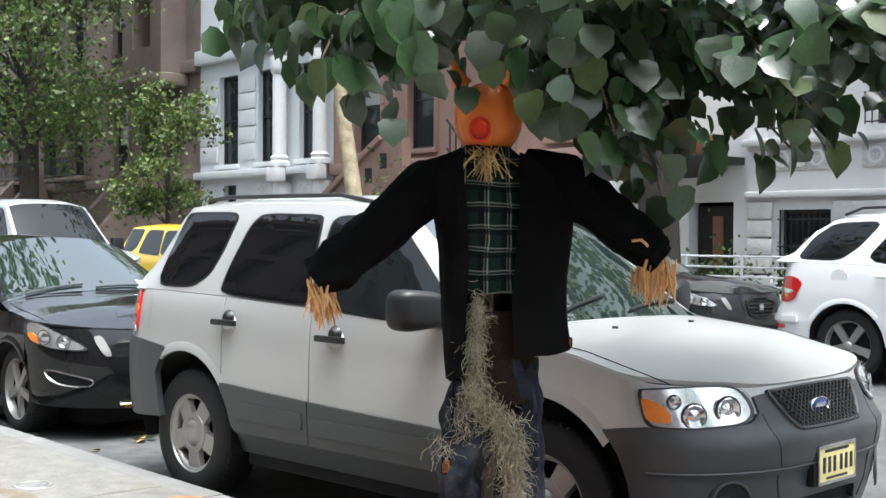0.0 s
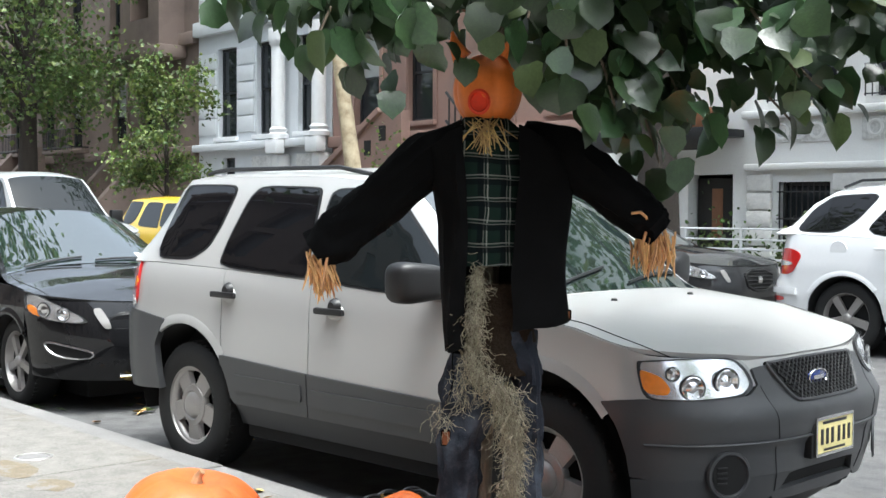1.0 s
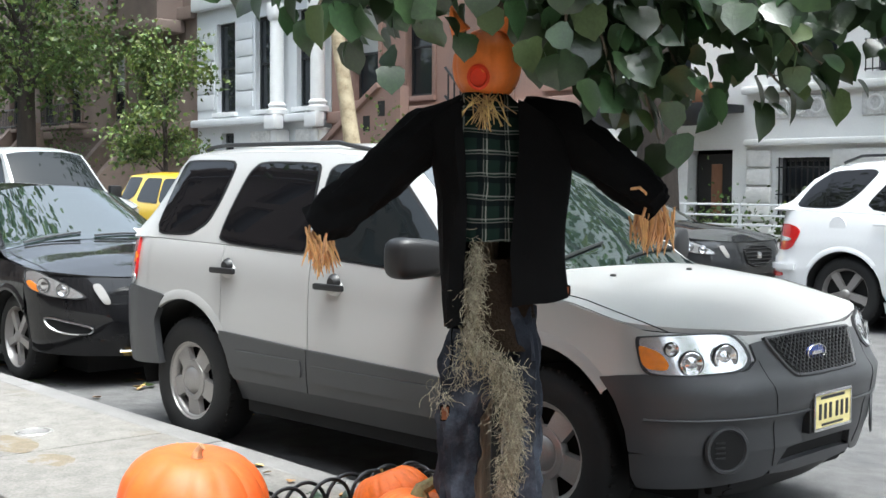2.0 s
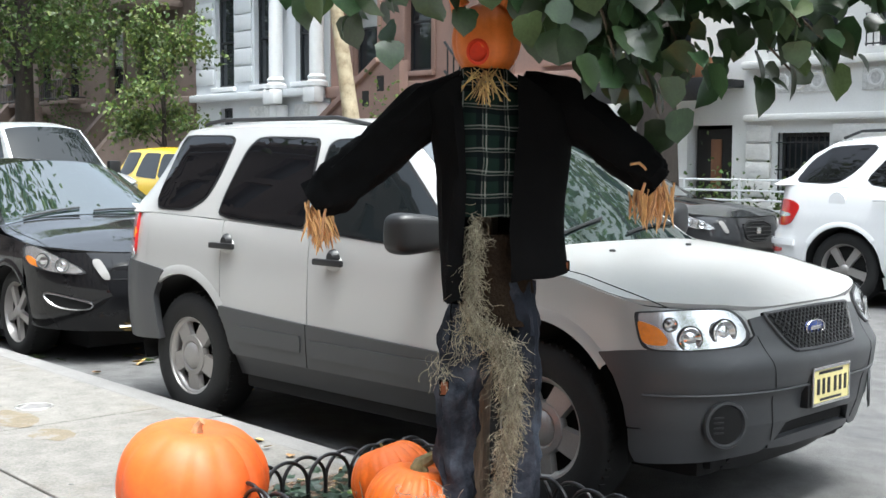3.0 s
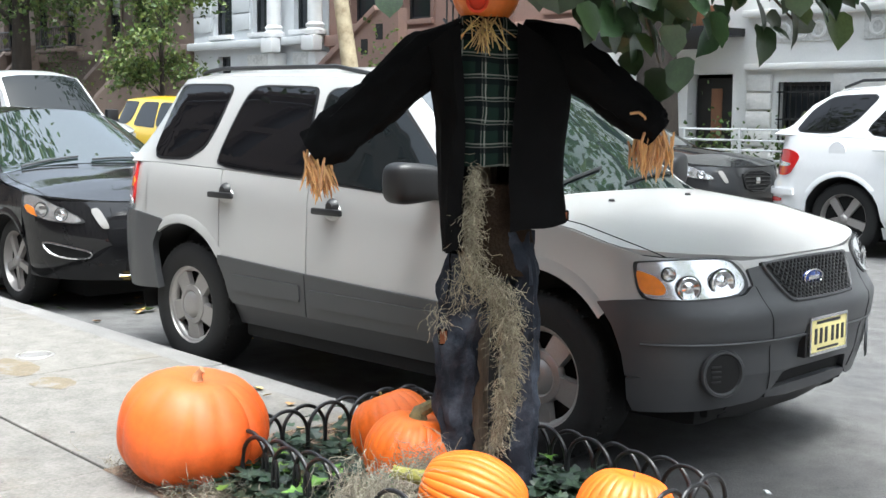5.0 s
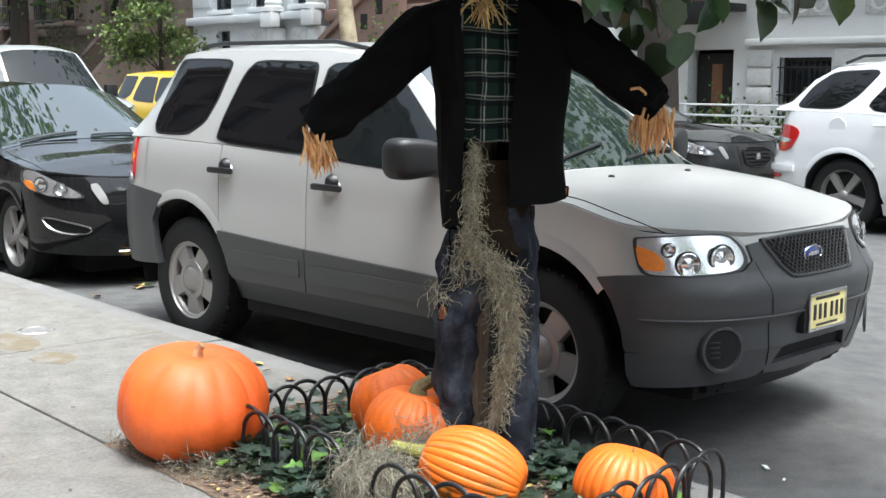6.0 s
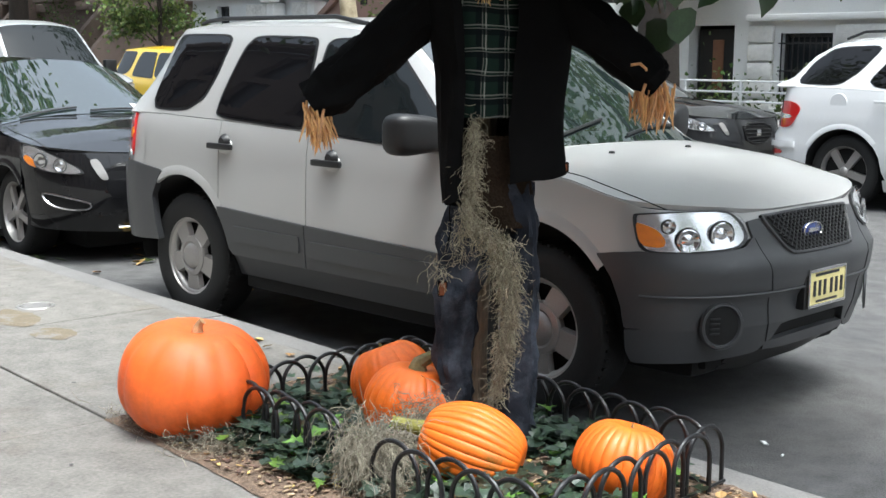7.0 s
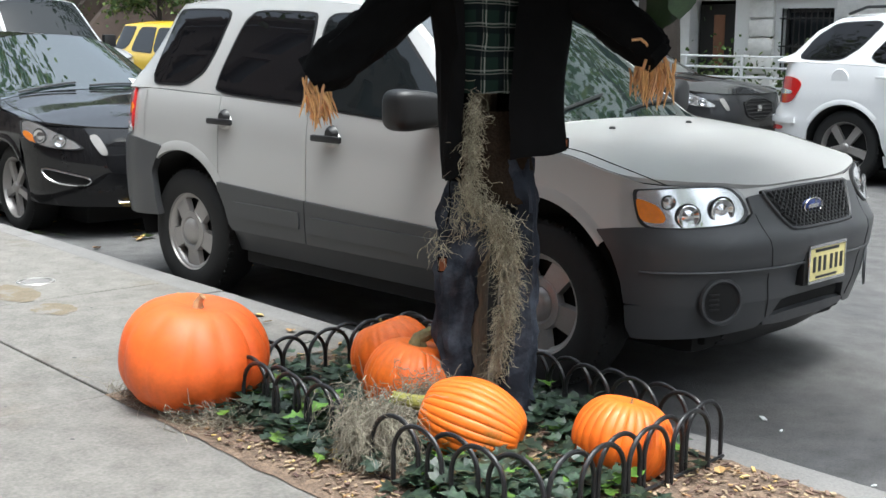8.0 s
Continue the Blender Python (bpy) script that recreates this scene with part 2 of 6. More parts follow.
slab("kerb_far", block(-80, 60, 9.3, 9.5, -0.05, 0.13, 0.015), KERB, "grey stone kerb on the far side")
slab("pavement_far", block(-80, 60, 9.5, 16.0, -0.05, 0.125), CONCRETE, "pale concrete pavement on the far side")
cover = thing("access_cover", "small round metal cover set in the pavement", "cover", (-2.83, -1.79, 0.134))
part("plate", lathe(bmesh.new(), [(0, .004), (.075, .004), (.08, 0)], axis="z", sides=24), KERB, cover)
part("ring", lathe(bmesh.new(), [(.085, .0), (.088, .005), (.10, .005), (.105, 0)], axis="z", sides=24), STEEL, cover)

STAIN = mat("rust_stained_concrete", (0.145, 0.118, 0.080), 0.9, vary=0.3, scale=9, grain=75, bump=0.4, second=(0.152, 0.144, 0.131), second_scale=9, second_at=(.5, .62))
GUM = mat("trodden_gum", (0.06, 0.058, 0.055), 0.8, vary=0.3)
rg = random.Random(77)
for x, y, a, b in ((-2.62, -2.02, .24, .13), (-2.12, -2.00, .15, .10)):
    bm = bmesh.new()
    ring = [bm.verts.new((x + a * math.cos(t) * (1 + .3 * noise.noise((math.cos(t) * 2, math.sin(t) * 2, x))), y + b * math.sin(t) * (1 + .3 * noise.noise((math.cos(t) * 2, math.sin(t) * 2, y))), .1353)) for t in (2 * math.pi * k / 40 for k in range(40))]
    bm.faces.new(ring)
    ob = part("stain", bm, STAIN, near, smooth=False)
bm = bmesh.new()
for k in range(70):
    x, y, q = rg.uniform(-4, 1.4), rg.uniform(-3.9, -1.35), rg.uniform(.006, .016)
    if x > -.7 and y > -2.5:
        continue
    bm.faces.new([bm.verts.new((x + q * math.cos(t) * rg.uniform(.8, 1.2), y + q * .8 * math.sin(t), .1358)) for t in (2 * math.pi * i / 9 for i in range(9))])
tagged(part("gum_spots", bm, GUM, smooth=False), "small dark gum spots trodden on the pavement", "gum", kind="stuff")
bm = bmesh.new()
for k in range(110):
    x, y, q = rg.uniform(.9, 5), rg.uniform(-1.0, 5), rg.uniform(.006, .02)
    m = Matrix.Translation((x, y, .004)) @ Euler((rg.uniform(-.3, .3), rg.uniform(-.3, .3), rg.uniform(0, 6.28))).to_matrix().to_4x4()
    box(bm, -q, q, -q * .5, q * .5, 0, .004, m=m)
tagged(part("grit", bm, PAPER, smooth=False), "small pale scraps scattered on the asphalt", "grit", kind="stuff")

# ---- houses ----
BROWN = mat("brownstone", (0.185, 0.14, 0.12), 0.85, vary=0.14, scale=1.2, grain=40, bump=0.3, second=(0.115, 0.088, 0.076), second_scale=.6)
RED_STONE = mat("red_brownstone", (0.30, 0.19, 0.155), 0.85, vary=0.14, scale=1.2, grain=40, bump=0.3, second=(0.22, 0.15, 0.13), second_scale=.6)
CREAM = mat("pale_blue_white_paint", (0.60, 0.625, 0.65), 0.8, vary=0.06, scale=1.5, grain=30, bump=0.15, second=(0.52, 0.53, 0.54), second_scale=.9, second_at=(.55, .8))
WHITE = mat("white_house_paint", (0.78, 0.78, 0.77), 0.75, vary=0.05, scale=1.5, grain=30, bump=0.12, second=(0.62, 0.61, 0.59), second_scale=.8, second_at=(.58, .8))
TRIM_DARK = mat("dark_window_paint", (0.02, 0.022, 0.025), 0.4, vary=0.1)
WHITE_TRIM = mat("white_trim", (0.75, 0.76, 0.77), 0.6, vary=0.06)
PANE = glass("house_glass", (0.02, 0.024, 0.028), 0.03)
BLIND = mat("pale_blind", (0.35, 0.36, 0.36), 0.4, vary=0.05, coat=1.0)
# near-black for doors and roofs, and for backings that stand in for unlit openings
DARK_FILL = mat("dark_fill", (0.012, 0.011, 0.010), 0.7)
CARVED = mat("carved_stone", (0.60, 0.60, 0.59), 0.85, vary=0.3, scale=9, grain=25, bump=0.8)
WOOD_DOOR = mat("brown_wood", (0.20, 0.085, 0.04), 0.5, vary=0.2, scale=6, stretch=(4, 4, .6))


def wall_bm(x0, x1, z0, z1, holes, y0, y1):
    """A wall from y0 to y1 with rectangular openings (xa, xb, za, zb) through it."""
    bm = bmesh.new()
    xs = sorted({x0, x1, *[v for h in holes for v in h[:2] if x0 < v < x1]})
    zs = sorted({z0, z1, *[v for h in holes for v in h[2:4] if z0 < v < z1]})
    solid = {(i, k) for i in range(len(xs) - 1) for k in range(len(zs) - 1)
             if not any(h[0] < (xs[i] + xs[i + 1]) / 2 < h[1] and h[2] < (zs[k] + zs[k + 1]) / 2 < h[3] for h in holes)}
    at = {}

    def vert(i, y, k):
        key = (i, y, k)
        if key not in at:
            at[key] = bm.verts.new((xs[i], y, zs[k]))
        return at[key]
    for i, k in solid:
        for y in (y0, y1):
            bm.faces.new((vert(i, y, k), vert(i + 1, y, k), vert(i + 1, y, k + 1), vert(i, y, k + 1)))
        for di, dk, a, b in ((-1, 0, (i, k), (i, k + 1)), (1, 0, (i + 1, k), (i + 1, k + 1)), (0, -1, (i, k), (i + 1, k)), (0, 1, (i, k + 1), (i + 1, k + 1))):
            if (i + di, k + dk) not in solid:
                bm.faces.new((vert(a[0], y0, a[1]), vert(b[0], y0, b[1]), vert(b[0], y1, b[1]), vert(a[0], y1, a[1])))
    return bm


def window(parent, xa, xb, za, zb, y, frame_mat=None, blind=0.5, surround=None, hood=False, front=-1):
    """A sash window set back in its opening: frame, two panes, bar, sill and, if wanted, a moulded surround."""
    frame_mat = frame_mat or TRIM_DARK
    fr = bmesh.new()
    f = 0.07
    d0, d1 = y + 0.16, y + 0.22
    zm = (za + zb) / 2
    for a in ((xa, xa + f, za, zb), (xb - f, xb, za, zb), (xa + f, xb - f, zb - f, zb), (xa + f, xb - f, za, za + f), (xa + f, xb - f, zm - .025, zm + .025)):
        box(fr, a[0], a[1], d0, d1, a[2], a[3])
    w = part("window", fr, frame_mat, parent, smooth=False)
    part("pane", block(xa + f, xb - f, d0 + .03, d0 + .036, zm + .025, zb - f), BLIND if blind > 0.6 else PANE, w, smooth=False)
    part("pane", block(xa + f, xb - f, d0 + .045, d0 + .051, za + f, zm - .025), PANE, w, smooth=False)
    if surround:
        part("sill", block(xa - .12, xb + .12, y - .12, y + .2, za - .13, za - .002, .015), surround, w)
        if hood:
            part("hood", block(xa - .18, xb + .18, y - .16, y - .002, zb + .12, zb + .3, .03), surround, w)
            for a in ((xa - .14, xa - .004), (xb + .004, xb + .14)):
                part("jamb", block(*a, y - .05, y - .003, za, zb + .12, .012), surround, w)
    return w


def house(label, x0, x1, y, top, material, holes, doors=()):
    h = thing("house", label, "house", (0, 0, 0), group="terrace")
    part("wall", wall_bm(x0, x1, 0.1, top, [*holes, *doors], y, y + .35), material, h, smooth=False)
    # backing close behind the front: the dimness of the rooms is put into its colour
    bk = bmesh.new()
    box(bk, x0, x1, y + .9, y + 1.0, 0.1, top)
    part("dark_backing", bk, DARK_FILL, h, smooth=False)
    part("cornice", block(x0, x1, y - .55, y + .35, top, top + .5, .06), material, h)
    part("roof", block(x0, x1, y + .35, y + 11, top - .3, top), DARK_FILL, h, smooth=False)
    return h


def stoop(parent, x, y, z_top, w, material, run, steps=9, along=-1):
    """A straight flight from the pavement up to the parlour door, with stepped side walls."""
    d = run / steps
    for k in range(steps):
        z = 0.13 + (z_top - .13) * (k + 1) / steps
        part("step", block(x, x + w, y - run + d * k, y - .002, z - (z_top - .13) / steps, z, .012), material, parent)
    for a in (x - .3, x + w + .003):
        bm = bmesh.new()
        p = [(y - run - .2, .13), (y - .003, .13), (y - .003, z_top + .75), (y - .5, z_top + .75), (y - run - .2, .85)]
        lo = [bm.verts.new((a, *q)) for q in p]
        hi = [bm.verts.new((a + .297, *q)) for q in p]
        bm.faces.new(lo)
        bm.faces.new(hi[::-1])
        for i in range(5):
            bm.faces.new((lo[i], lo[(i + 1) % 5], hi[(i + 1) % 5], hi[i]))
        part("stoop_wall", bm, material, parent, smooth=False)


FY = 15.0
# brownstone row on the far side
hl = []
for k, xc in enumerate((-47.5, -44.3, -41.3, -38.9, -35.5, -33.3)):
    if k not in (4,):
        hl.append((xc - .55, xc + .55, 3.65, 5.9))
    hl.append((xc - .55, xc + .55, 7.6, 9.6))
    hl.append((xc - .5, xc + .5, 0.6, 2.2))
hl.append((-35.95, -34.9, 3.3, 5.9))
h = house("weathered brownstone house with tall windows and a balcony", -50, -30.12, FY, 13.0, BROWN, hl)
for w in hl:
    window(h, *w, FY, surround=BROWN, hood=w[2] > 3, blind=random.random())
part("string_course", block(-50, -30.13, FY - .18, FY - .002, 3.1, 3.42, .04), BROWN, h)
part("string_course", block(-50, -30.13, FY - .22, FY - .002, 6.6, 7.0, .05), BROWN, h)
part("bay", wall_bm(-33.6, -31.0, 6.6, 12.5, [(-32.9, -31.7, 7.5, 9.6)], FY - .9, FY - .003), BROWN, h, smooth=False)
part("bay_base", block(-33.8, -30.8, FY - 1.05, FY - .003, 6.2, 6.6, .08), BROWN, h)
stoop(h, -33.9, FY, 3.0, 1.6, BROWN, 3.0)
stoop(h, -43.2, FY, 3.0, 1.6, BROWN, 3.0)
part("entrance_door", block(-33.6, -32.6, FY + .3, FY + .36, 3.05, 5.6, .02), DARK_FILL, h)
for xa in (-40.4, -45.2):
    ba = bmesh.new()
    box(ba, xa, xa + 2.5, FY - .7, FY - .003, 3.42, 3.55, bevel=.02)
    part("balcony", ba, BROWN, h)
    rl = bmesh.new()
    for k in range(17):
        tube(rl, [(xa + .05 + .15 * k, FY - .65, 3.55), (xa + .05 + .15 * k, FY - .65, 4.3)], .018, 5)
    for z in (3.65, 4.3):
        tube(rl, [(xa + .02, FY - .003, z), (xa + .02, FY - .65, z), (xa + 2.48, FY - .65, z), (xa + 2.48, FY - .003, z)], .022, 5)
    part("balcony_rail", rl, IRON, h)
# pale painted house with columns
hl = [(-28.95, -27.9, 3.62, 6.3), (-26.8, -25.72, 3.62, 6.3), (-24.7, -23.5, 3.62, 6.3)]
lo = [(-28.7, -28.0, 2.3, 3.0), (-26.6, -25.6, .7, 2.2), (-24.6, -23.6, .7, 2.2)]
hi = [(a, b, 7.7, 9.8) for a, b, _, _ in hl]
h = house("pale blue-white painted row house with columns", -30.1, -23.1, FY, 13.2, CREAM, hl + lo + hi)
for w in hl + lo + hi:
    window(h, *w, FY, surround=WHITE_TRIM, blind=random.random() * .8)
for z in (3.95, 4.45, 4.95, 5.45, 5.95):
    for a, b in ((-30.05, -29.05), (-27.8, -26.9)):
        part("rusticated_block", block(a, b, FY - .05, FY - .002, z - .22, z + .24, .02), CREAM, h)
part("string_course", block(-30.1, -23.1, FY - .28, FY - .002, 3.2, 3.42, .05), CREAM, h)
part("string_course", block(-30.1, -23.1, FY - .24, FY - .002, 6.75, 7.2, .05), CREAM, h)
part("carved_panel", block(-27.0, -25.4, FY - .06, FY - .003, 2.35, 3.0, .02), CARVED, h)
part("carved_panel", block(-24.7, -23.3, FY - .06, FY - .003, 2.35, 3.0, .02), CARVED, h)
for xc in (-25.2, -23.25):
    cl = lathe(bmesh.new(), [(.30, 3.43), (.30, 3.55), (.22, 3.6), (.26, 3.68), (.20, 3.75), (.19, 6.0), (.24, 6.05), (.28, 6.2), (.28, 6.5)], axis="z", sides=20, m=Matrix.Translation((xc, FY - .32, 0)))
    part("column", cl, WHITE_TRIM, h)
    part("bracket", block(xc - .28, xc + .28, FY - .6, FY - .283, 3.0, 3.42, .06), WHITE_TRIM, h)
    part("bracket_foot", block(xc - .18, xc + .18, FY - .45, FY - .003, 2.55, 3.0, .08), WHITE_TRIM, h)
# reddish brownstone with a stoop
hl = [(-22.05, -21.0, 3.65, 6.1), (-19.9, -18.9, 3.65, 6.1), (-17.2, -16.2, 3.4, 6.1), (-15.0, -14.0, 3.65, 6.1)]
lo = [(-22.0, -21.0, .7, 2.2)]
hi = [(a, b, 7.6, 9.7) for a, b, _, _ in hl]
h = house("reddish brownstone house with a side stoop", -23.05, -13.4, FY, 13.0, RED_STONE, hl + lo + hi)
for w in hl + lo + hi:
    window(h, *w, FY, surround=RED_STONE, blind=.8 if w[0] < -22 else .2, hood=True)
part("string_course", block(-23.05, -13.4, FY - .2, FY - .002, 3.1, 3.4, .05), RED_STONE, h)
for k in range(12):
    z = 2.05 - .16 * k + .9
    x = -18.0 - .28 * k
    part("stoop_step", block(x - .28, x, FY - 1.8, FY - .003, .13, max(.2, z - .75), .01), RED_STONE, h)
bm = bmesh.new()
p = [(-22.0, .13), (-17.6, .13), (-17.6, 3.7), (-18.3, 3.7), (-21.3, 1.95), (-22.0, 1.95)]
a = [bm.verts.new((x, FY - 2.1, z)) for x, z in p]
b = [bm.verts.new((x, FY - 1.85, z)) for x, z in p]
bm.faces.new(a)
bm.faces.new(b[::-1])
for i in range(6):
    bm.faces.new((a[i], a[(i + 1) % 6], b[(i + 1) % 6], b[i]))
part("stoop_wall", bm, RED_STONE, h, smooth=False)
bm = bmesh.new()
m = Matrix.Translation((-21.3, FY - 2.14, 1.95)) @ Matrix.Rotation(-math.atan2(1.75, 3.0), 4, "Y")
box(bm, 0, 3.47, -.06, .36, -.02, .12, bevel=.02, m=m)
part("stoop_coping", bm, RED_STONE, h)
# flat near-black plates on the wall stand in for shaded slots
for k in range(5):
    part("stoop_slot", block(-20.6 + .55 * k, -20.35 + .55 * k, FY - 2.108, FY - 2.1, 1.75 + .32 * k, 2.1 + .32 * k), DARK_FILL, h, smooth=False)
# white house: entrance bay under a dark canopy, then a rusticated front
hl = [(-9.2, -8.14, .65, 2.0), (-6.4, -5.3, .65, 2.0), (-3.2, -2.1, .65, 2.0)]
par = [(-9.25, -8.05, 3.45, 6.0), (-7.3, -6.2, 3.45, 6.0), (-5.2, -4.1, 3.45, 6.0), (-2.6, -1.5, 3.45, 6.0), (-12.4, -11.2, 3.2, 6.0)]
hi = [(a, b, 7.6, 9.7) for a, b, _, _ in par]
h = house("white painted row house with barred basement windows", -13.35, 12, FY, 13.5, WHITE, hl + par + hi, [(-11.25, -10.2, .1, 2.17)])
for w in hl + par + hi:
    window(h, *w, FY, surround=WHITE, blind=.2)
for w in hl:
    gr = bmesh.new()
    for k in range(9):
        x = w[0] + .06 + (w[1] - w[0] - .12) * k / 8
        tube(gr, [(x, FY - .05, w[2]), (x, FY - .05, w[3])], .014, 5)
    for z in (w[2] + .1, (w[2] + w[3]) / 2, w[3] - .18):
        tube(gr, [(w[0], FY - .05, z), (w[1], FY - .05, z)], .014, 5)
    part("window_grille", gr, IRON, h, "black iron bars")
for w in par[:4]:
    gr = bmesh.new()
    for k in range(11):
        x = w[0] - .1 + (w[1] - w[0] + .2) * k / 10
        tube(gr, [(x, FY - .16, w[2]), (x, FY - .16, w[2] + .55)], .012, 5)
    for z in (w[2] + .04, w[2] + .55):
        tube(gr, [(w[0] - .12, FY - .16, z), (w[1] + .12, FY - .16, z)], .014, 5)
    part("window_guard", gr, IRON, h, "low black iron guard")
part("string_course", block(-9.85, 12, FY - .18, FY - .002, 2.22, 2.34, .03), WHITE, h)
part("string_course", block(-9.9, 12, FY - .22, FY - .002, 3.18, 3.32, .04), WHITE, h)
part("string_course", block(-9.9, 12, FY - .22, FY - .002, 6.7, 7.1, .05), WHITE, h)
for xc in (-8.75, -6.9, -4.6, -2.2):
    p = part("carved_panel", block(xc - .62, xc + .62, FY - .05, FY - .003, 2.72, 3.12, .015), CARVED, h)
    for dx in (-.36, 0, .36):
        t = tube(bmesh.new(), [(xc + dx + .13 * math.cos(a), FY - .055, 2.92 + .13 * math.sin(a)) for a in (2 * math.pi * i / 16 for i in range(16))], .03, 6, closed=True)
        part("rosette", t, WHITE, p)
QUOIN = mat("rough_white_stone", (0.72, 0.71, 0.69), 0.9, vary=0.12, scale=5, grain=14, bump=1.0)
for z0 in (.12, .46, .80, 1.14, 1.48, 1.82):
    for xa, xb in ((-9.85, -9.3), (-8.05, -6.5), (-5.2, -3.3)):
        m = block(xa + .01, xb - .01, FY - .10, FY - .002, z0 + .015, z0 + .325, .035)
        part("quoin", m, QUOIN, h)
part("door", block(-11.2, -10.25, FY + .25, FY + .31, .1, 2.1, .01), DARK_FILL, h)
part("door_panel", block(-10.85, -10.6, FY + .235, FY + .246, .9, 1.9, .01), WOOD_DOOR, h)
part("entrance_reveal", block(-13.0, -9.95, FY - .9, FY - .003, 2.85, 3.0, .02), IRON, h, "dark canopy over the entrance")
part("canopy_fascia", block(-13.0, -9.9, FY - 1.0, FY - .903, 2.6, 3.02, .01), IRON, h)
part("canopy_post", tube(bmesh.new(), [(-10.95, FY - .95, .13), (-10.95, FY - .95, 2.6)], .07, 8), IRON, h)
part("canopy_box", block(-11.6, -10.2, FY - .85, FY - .3, 3.02, 3.4, .03), WOOD_DOOR, h, "brown planter box")
# white outer stair with black rails
for k in range(10):
    part("stair_step", block(-15.6 + .26 * k, -15.6 + .26 * (k + 1), FY - 2.3, FY - 1.1, .13, 3.0 - .27 * k, .01), WHITE, h)
for z0 in (.35, .95):
    part("stair_rail", tube(bmesh.new(), [(-15.8, FY - 2.35, 3.0 + z0), (-13.0, FY - 2.35, .28 + z0)], .03, 6), IRON, h)
for k in range(15):
    x = -15.7 + .19 * k
    part("stair_baluster", tube(bmesh.new(), [(x, FY - 2.35, 3.0 - (x + 15.8) * .97 - .1), (x, FY - 2.35, 3.95 - (x + 15.8) * .97)], .02, 5), IRON, h)
# pipe rail round the areaway
rail = thing("pipe_rail", "low white pipe rail in front of the white house", "railing")
for z in (.45, .62, .79, .96, 1.15):
    part("rail", tube(bmesh.new(), [(-11.5, FY - 1.3, z), (-3, FY - 1.3, z)], .022, 6), WHITE_TRIM, rail)
for k in range(8):
    part("post", tube(bmesh.new(), [(-11.5 + 1.2 * k, FY - 1.3, .12), (-11.5 + 1.2 * k, FY - 1.3, 1.17)], .03, 6), WHITE_TRIM, rail)

# out of view: plain terrace added at both street ends to block low sky
for x0, x1, label in ((12.02, 40, "unseen brownstone row house added to block low sky along the street"), (-95, -50.02, "unseen brownstone row house added to block low sky at the far end")):
    hl = [(x0 + 1.2 + 2.6 * k, x0 + 2.3 + 2.6 * k, z, z + 2.1) for k in range(int((x1 - x0 - 2) / 2.6)) for z in (.8, 3.6, 7.6)]
    h = house(label, x0, x1, FY, 13.0, BROWN, hl)
    for w in hl:
        window(h, *w, FY, blind=random.random())

# houses behind the camera close the street
hl = []
for k in range(26):
    x = -42 + 2.7 * k
    hl += [(x, x + 1.1, z, z + 2.0) for z in (1.0, 4.0, 7.3, 9.7)]
bm = wall_bm(-45, 30, .1, 12.0, hl, -13.6, -13.25)
tagged(part("wall_near", bm, BROWN, smooth=False), "brownstone fronts behind the pavement", kind="structure")
bm = bmesh.new()
for w in hl:
    box(bm, w[0] - .02, w[1] + .02, -13.55, -13.5, w[2], w[3])
tagged(part("window_near", bm, PANE, smooth=False), "dark panes in the brownstone fronts", kind="structure")
bm = bmesh.new()
for z, d in ((3.4, .2), (6.7, .2), (12.0, .6)):
    box(bm, -45, 30, -13.25, -13.25 + d, z, z + .35, bevel=.05)
tagged(part("trim_near", bm, BROWN), "stone string courses behind the pavement", kind="structure")


# ---- cars: x forward from the front axle, y to the car's left, z up from the road ----
def surfaces(sp):
    """The body's surfaces: side(x, z), top(x, y) and wrap(s, z), which runs along the right side and on round the front or the rear."""
    def wide(z):
        return interp(z, sp["zk"], sp["wk"])

    def width(x, z):
        b, te = interp(x, *sp["belt"]), interp(x, *sp["edge"])
        if z <= b or te - b < 0.02:
            return wide(z)
        k = min(1, (z - b) / (te - b))
        wb, wt = wide(b), interp(x, *sp["topw"])
        return wb + (wt - wb) * (0.75 * k + 0.25 * k * k)

    def side(x, z):
        return (x, -width(x, z), z)

    def top(x, y):
        t, te, wt = interp(x, *sp["crest"]), interp(x, *sp["edge"]), interp(x, *sp["topw"])
        k = min(1.0, abs(y) / wt)
        return (x, y, te + (t - te) * (1 - k ** sp.get("crown", 3)))

    def wrap(s, z):
        if s > sp["middle"]:
            p = wrap(2 * sp["middle"] - s, z)
            return (p[0], -p[1], p[2])
        if s < sp["back"]:
            p = wrap(2 * sp["back"] - s, z)
            return (p[0], -p[1], p[2])
        w = wide(z)
        if s > sp["xf"]:
            rx, ry, d = sp["rx"], sp["ry"], s - sp["xf"]
            r = (rx + ry) / 2
            th = min(d / r, math.pi / 2)
            rest = max(0.0, d - r * math.pi / 2)
            return (sp["xf"] + (rx + interp(z, *sp["nose"])) * math.sin(th), -(w - ry * (1 - math.cos(th))) + rest, z)
        if s < sp["xr"]:
            rx, ry, d = sp["rrx"], sp["rry"], sp["xr"] - s
            r = (rx + ry) / 2
            th = min(d / r, math.pi / 2)
            rest = max(0.0, d - r * math.pi / 2)
            return (sp["xr"] - (rx + interp(z, *sp["tail"])) * math.sin(th), -(w - ry * (1 - math.cos(th))) + rest, z)
        return (s, -w, z)
    sp["middle"] = sp["xf"] + (sp["rx"] + sp["ry"]) / 2 * math.pi / 2 + (wide(0.6) - sp["ry"])
    sp["back"] = sp["xr"] - (sp["rrx"] + sp["rry"]) / 2 * math.pi / 2 - (wide(0.6) - sp["rry"])
    return side, top, wrap


def mirrored(bm):
    for v in bm.verts:
        v.co.y = -v.co.y
    return bm


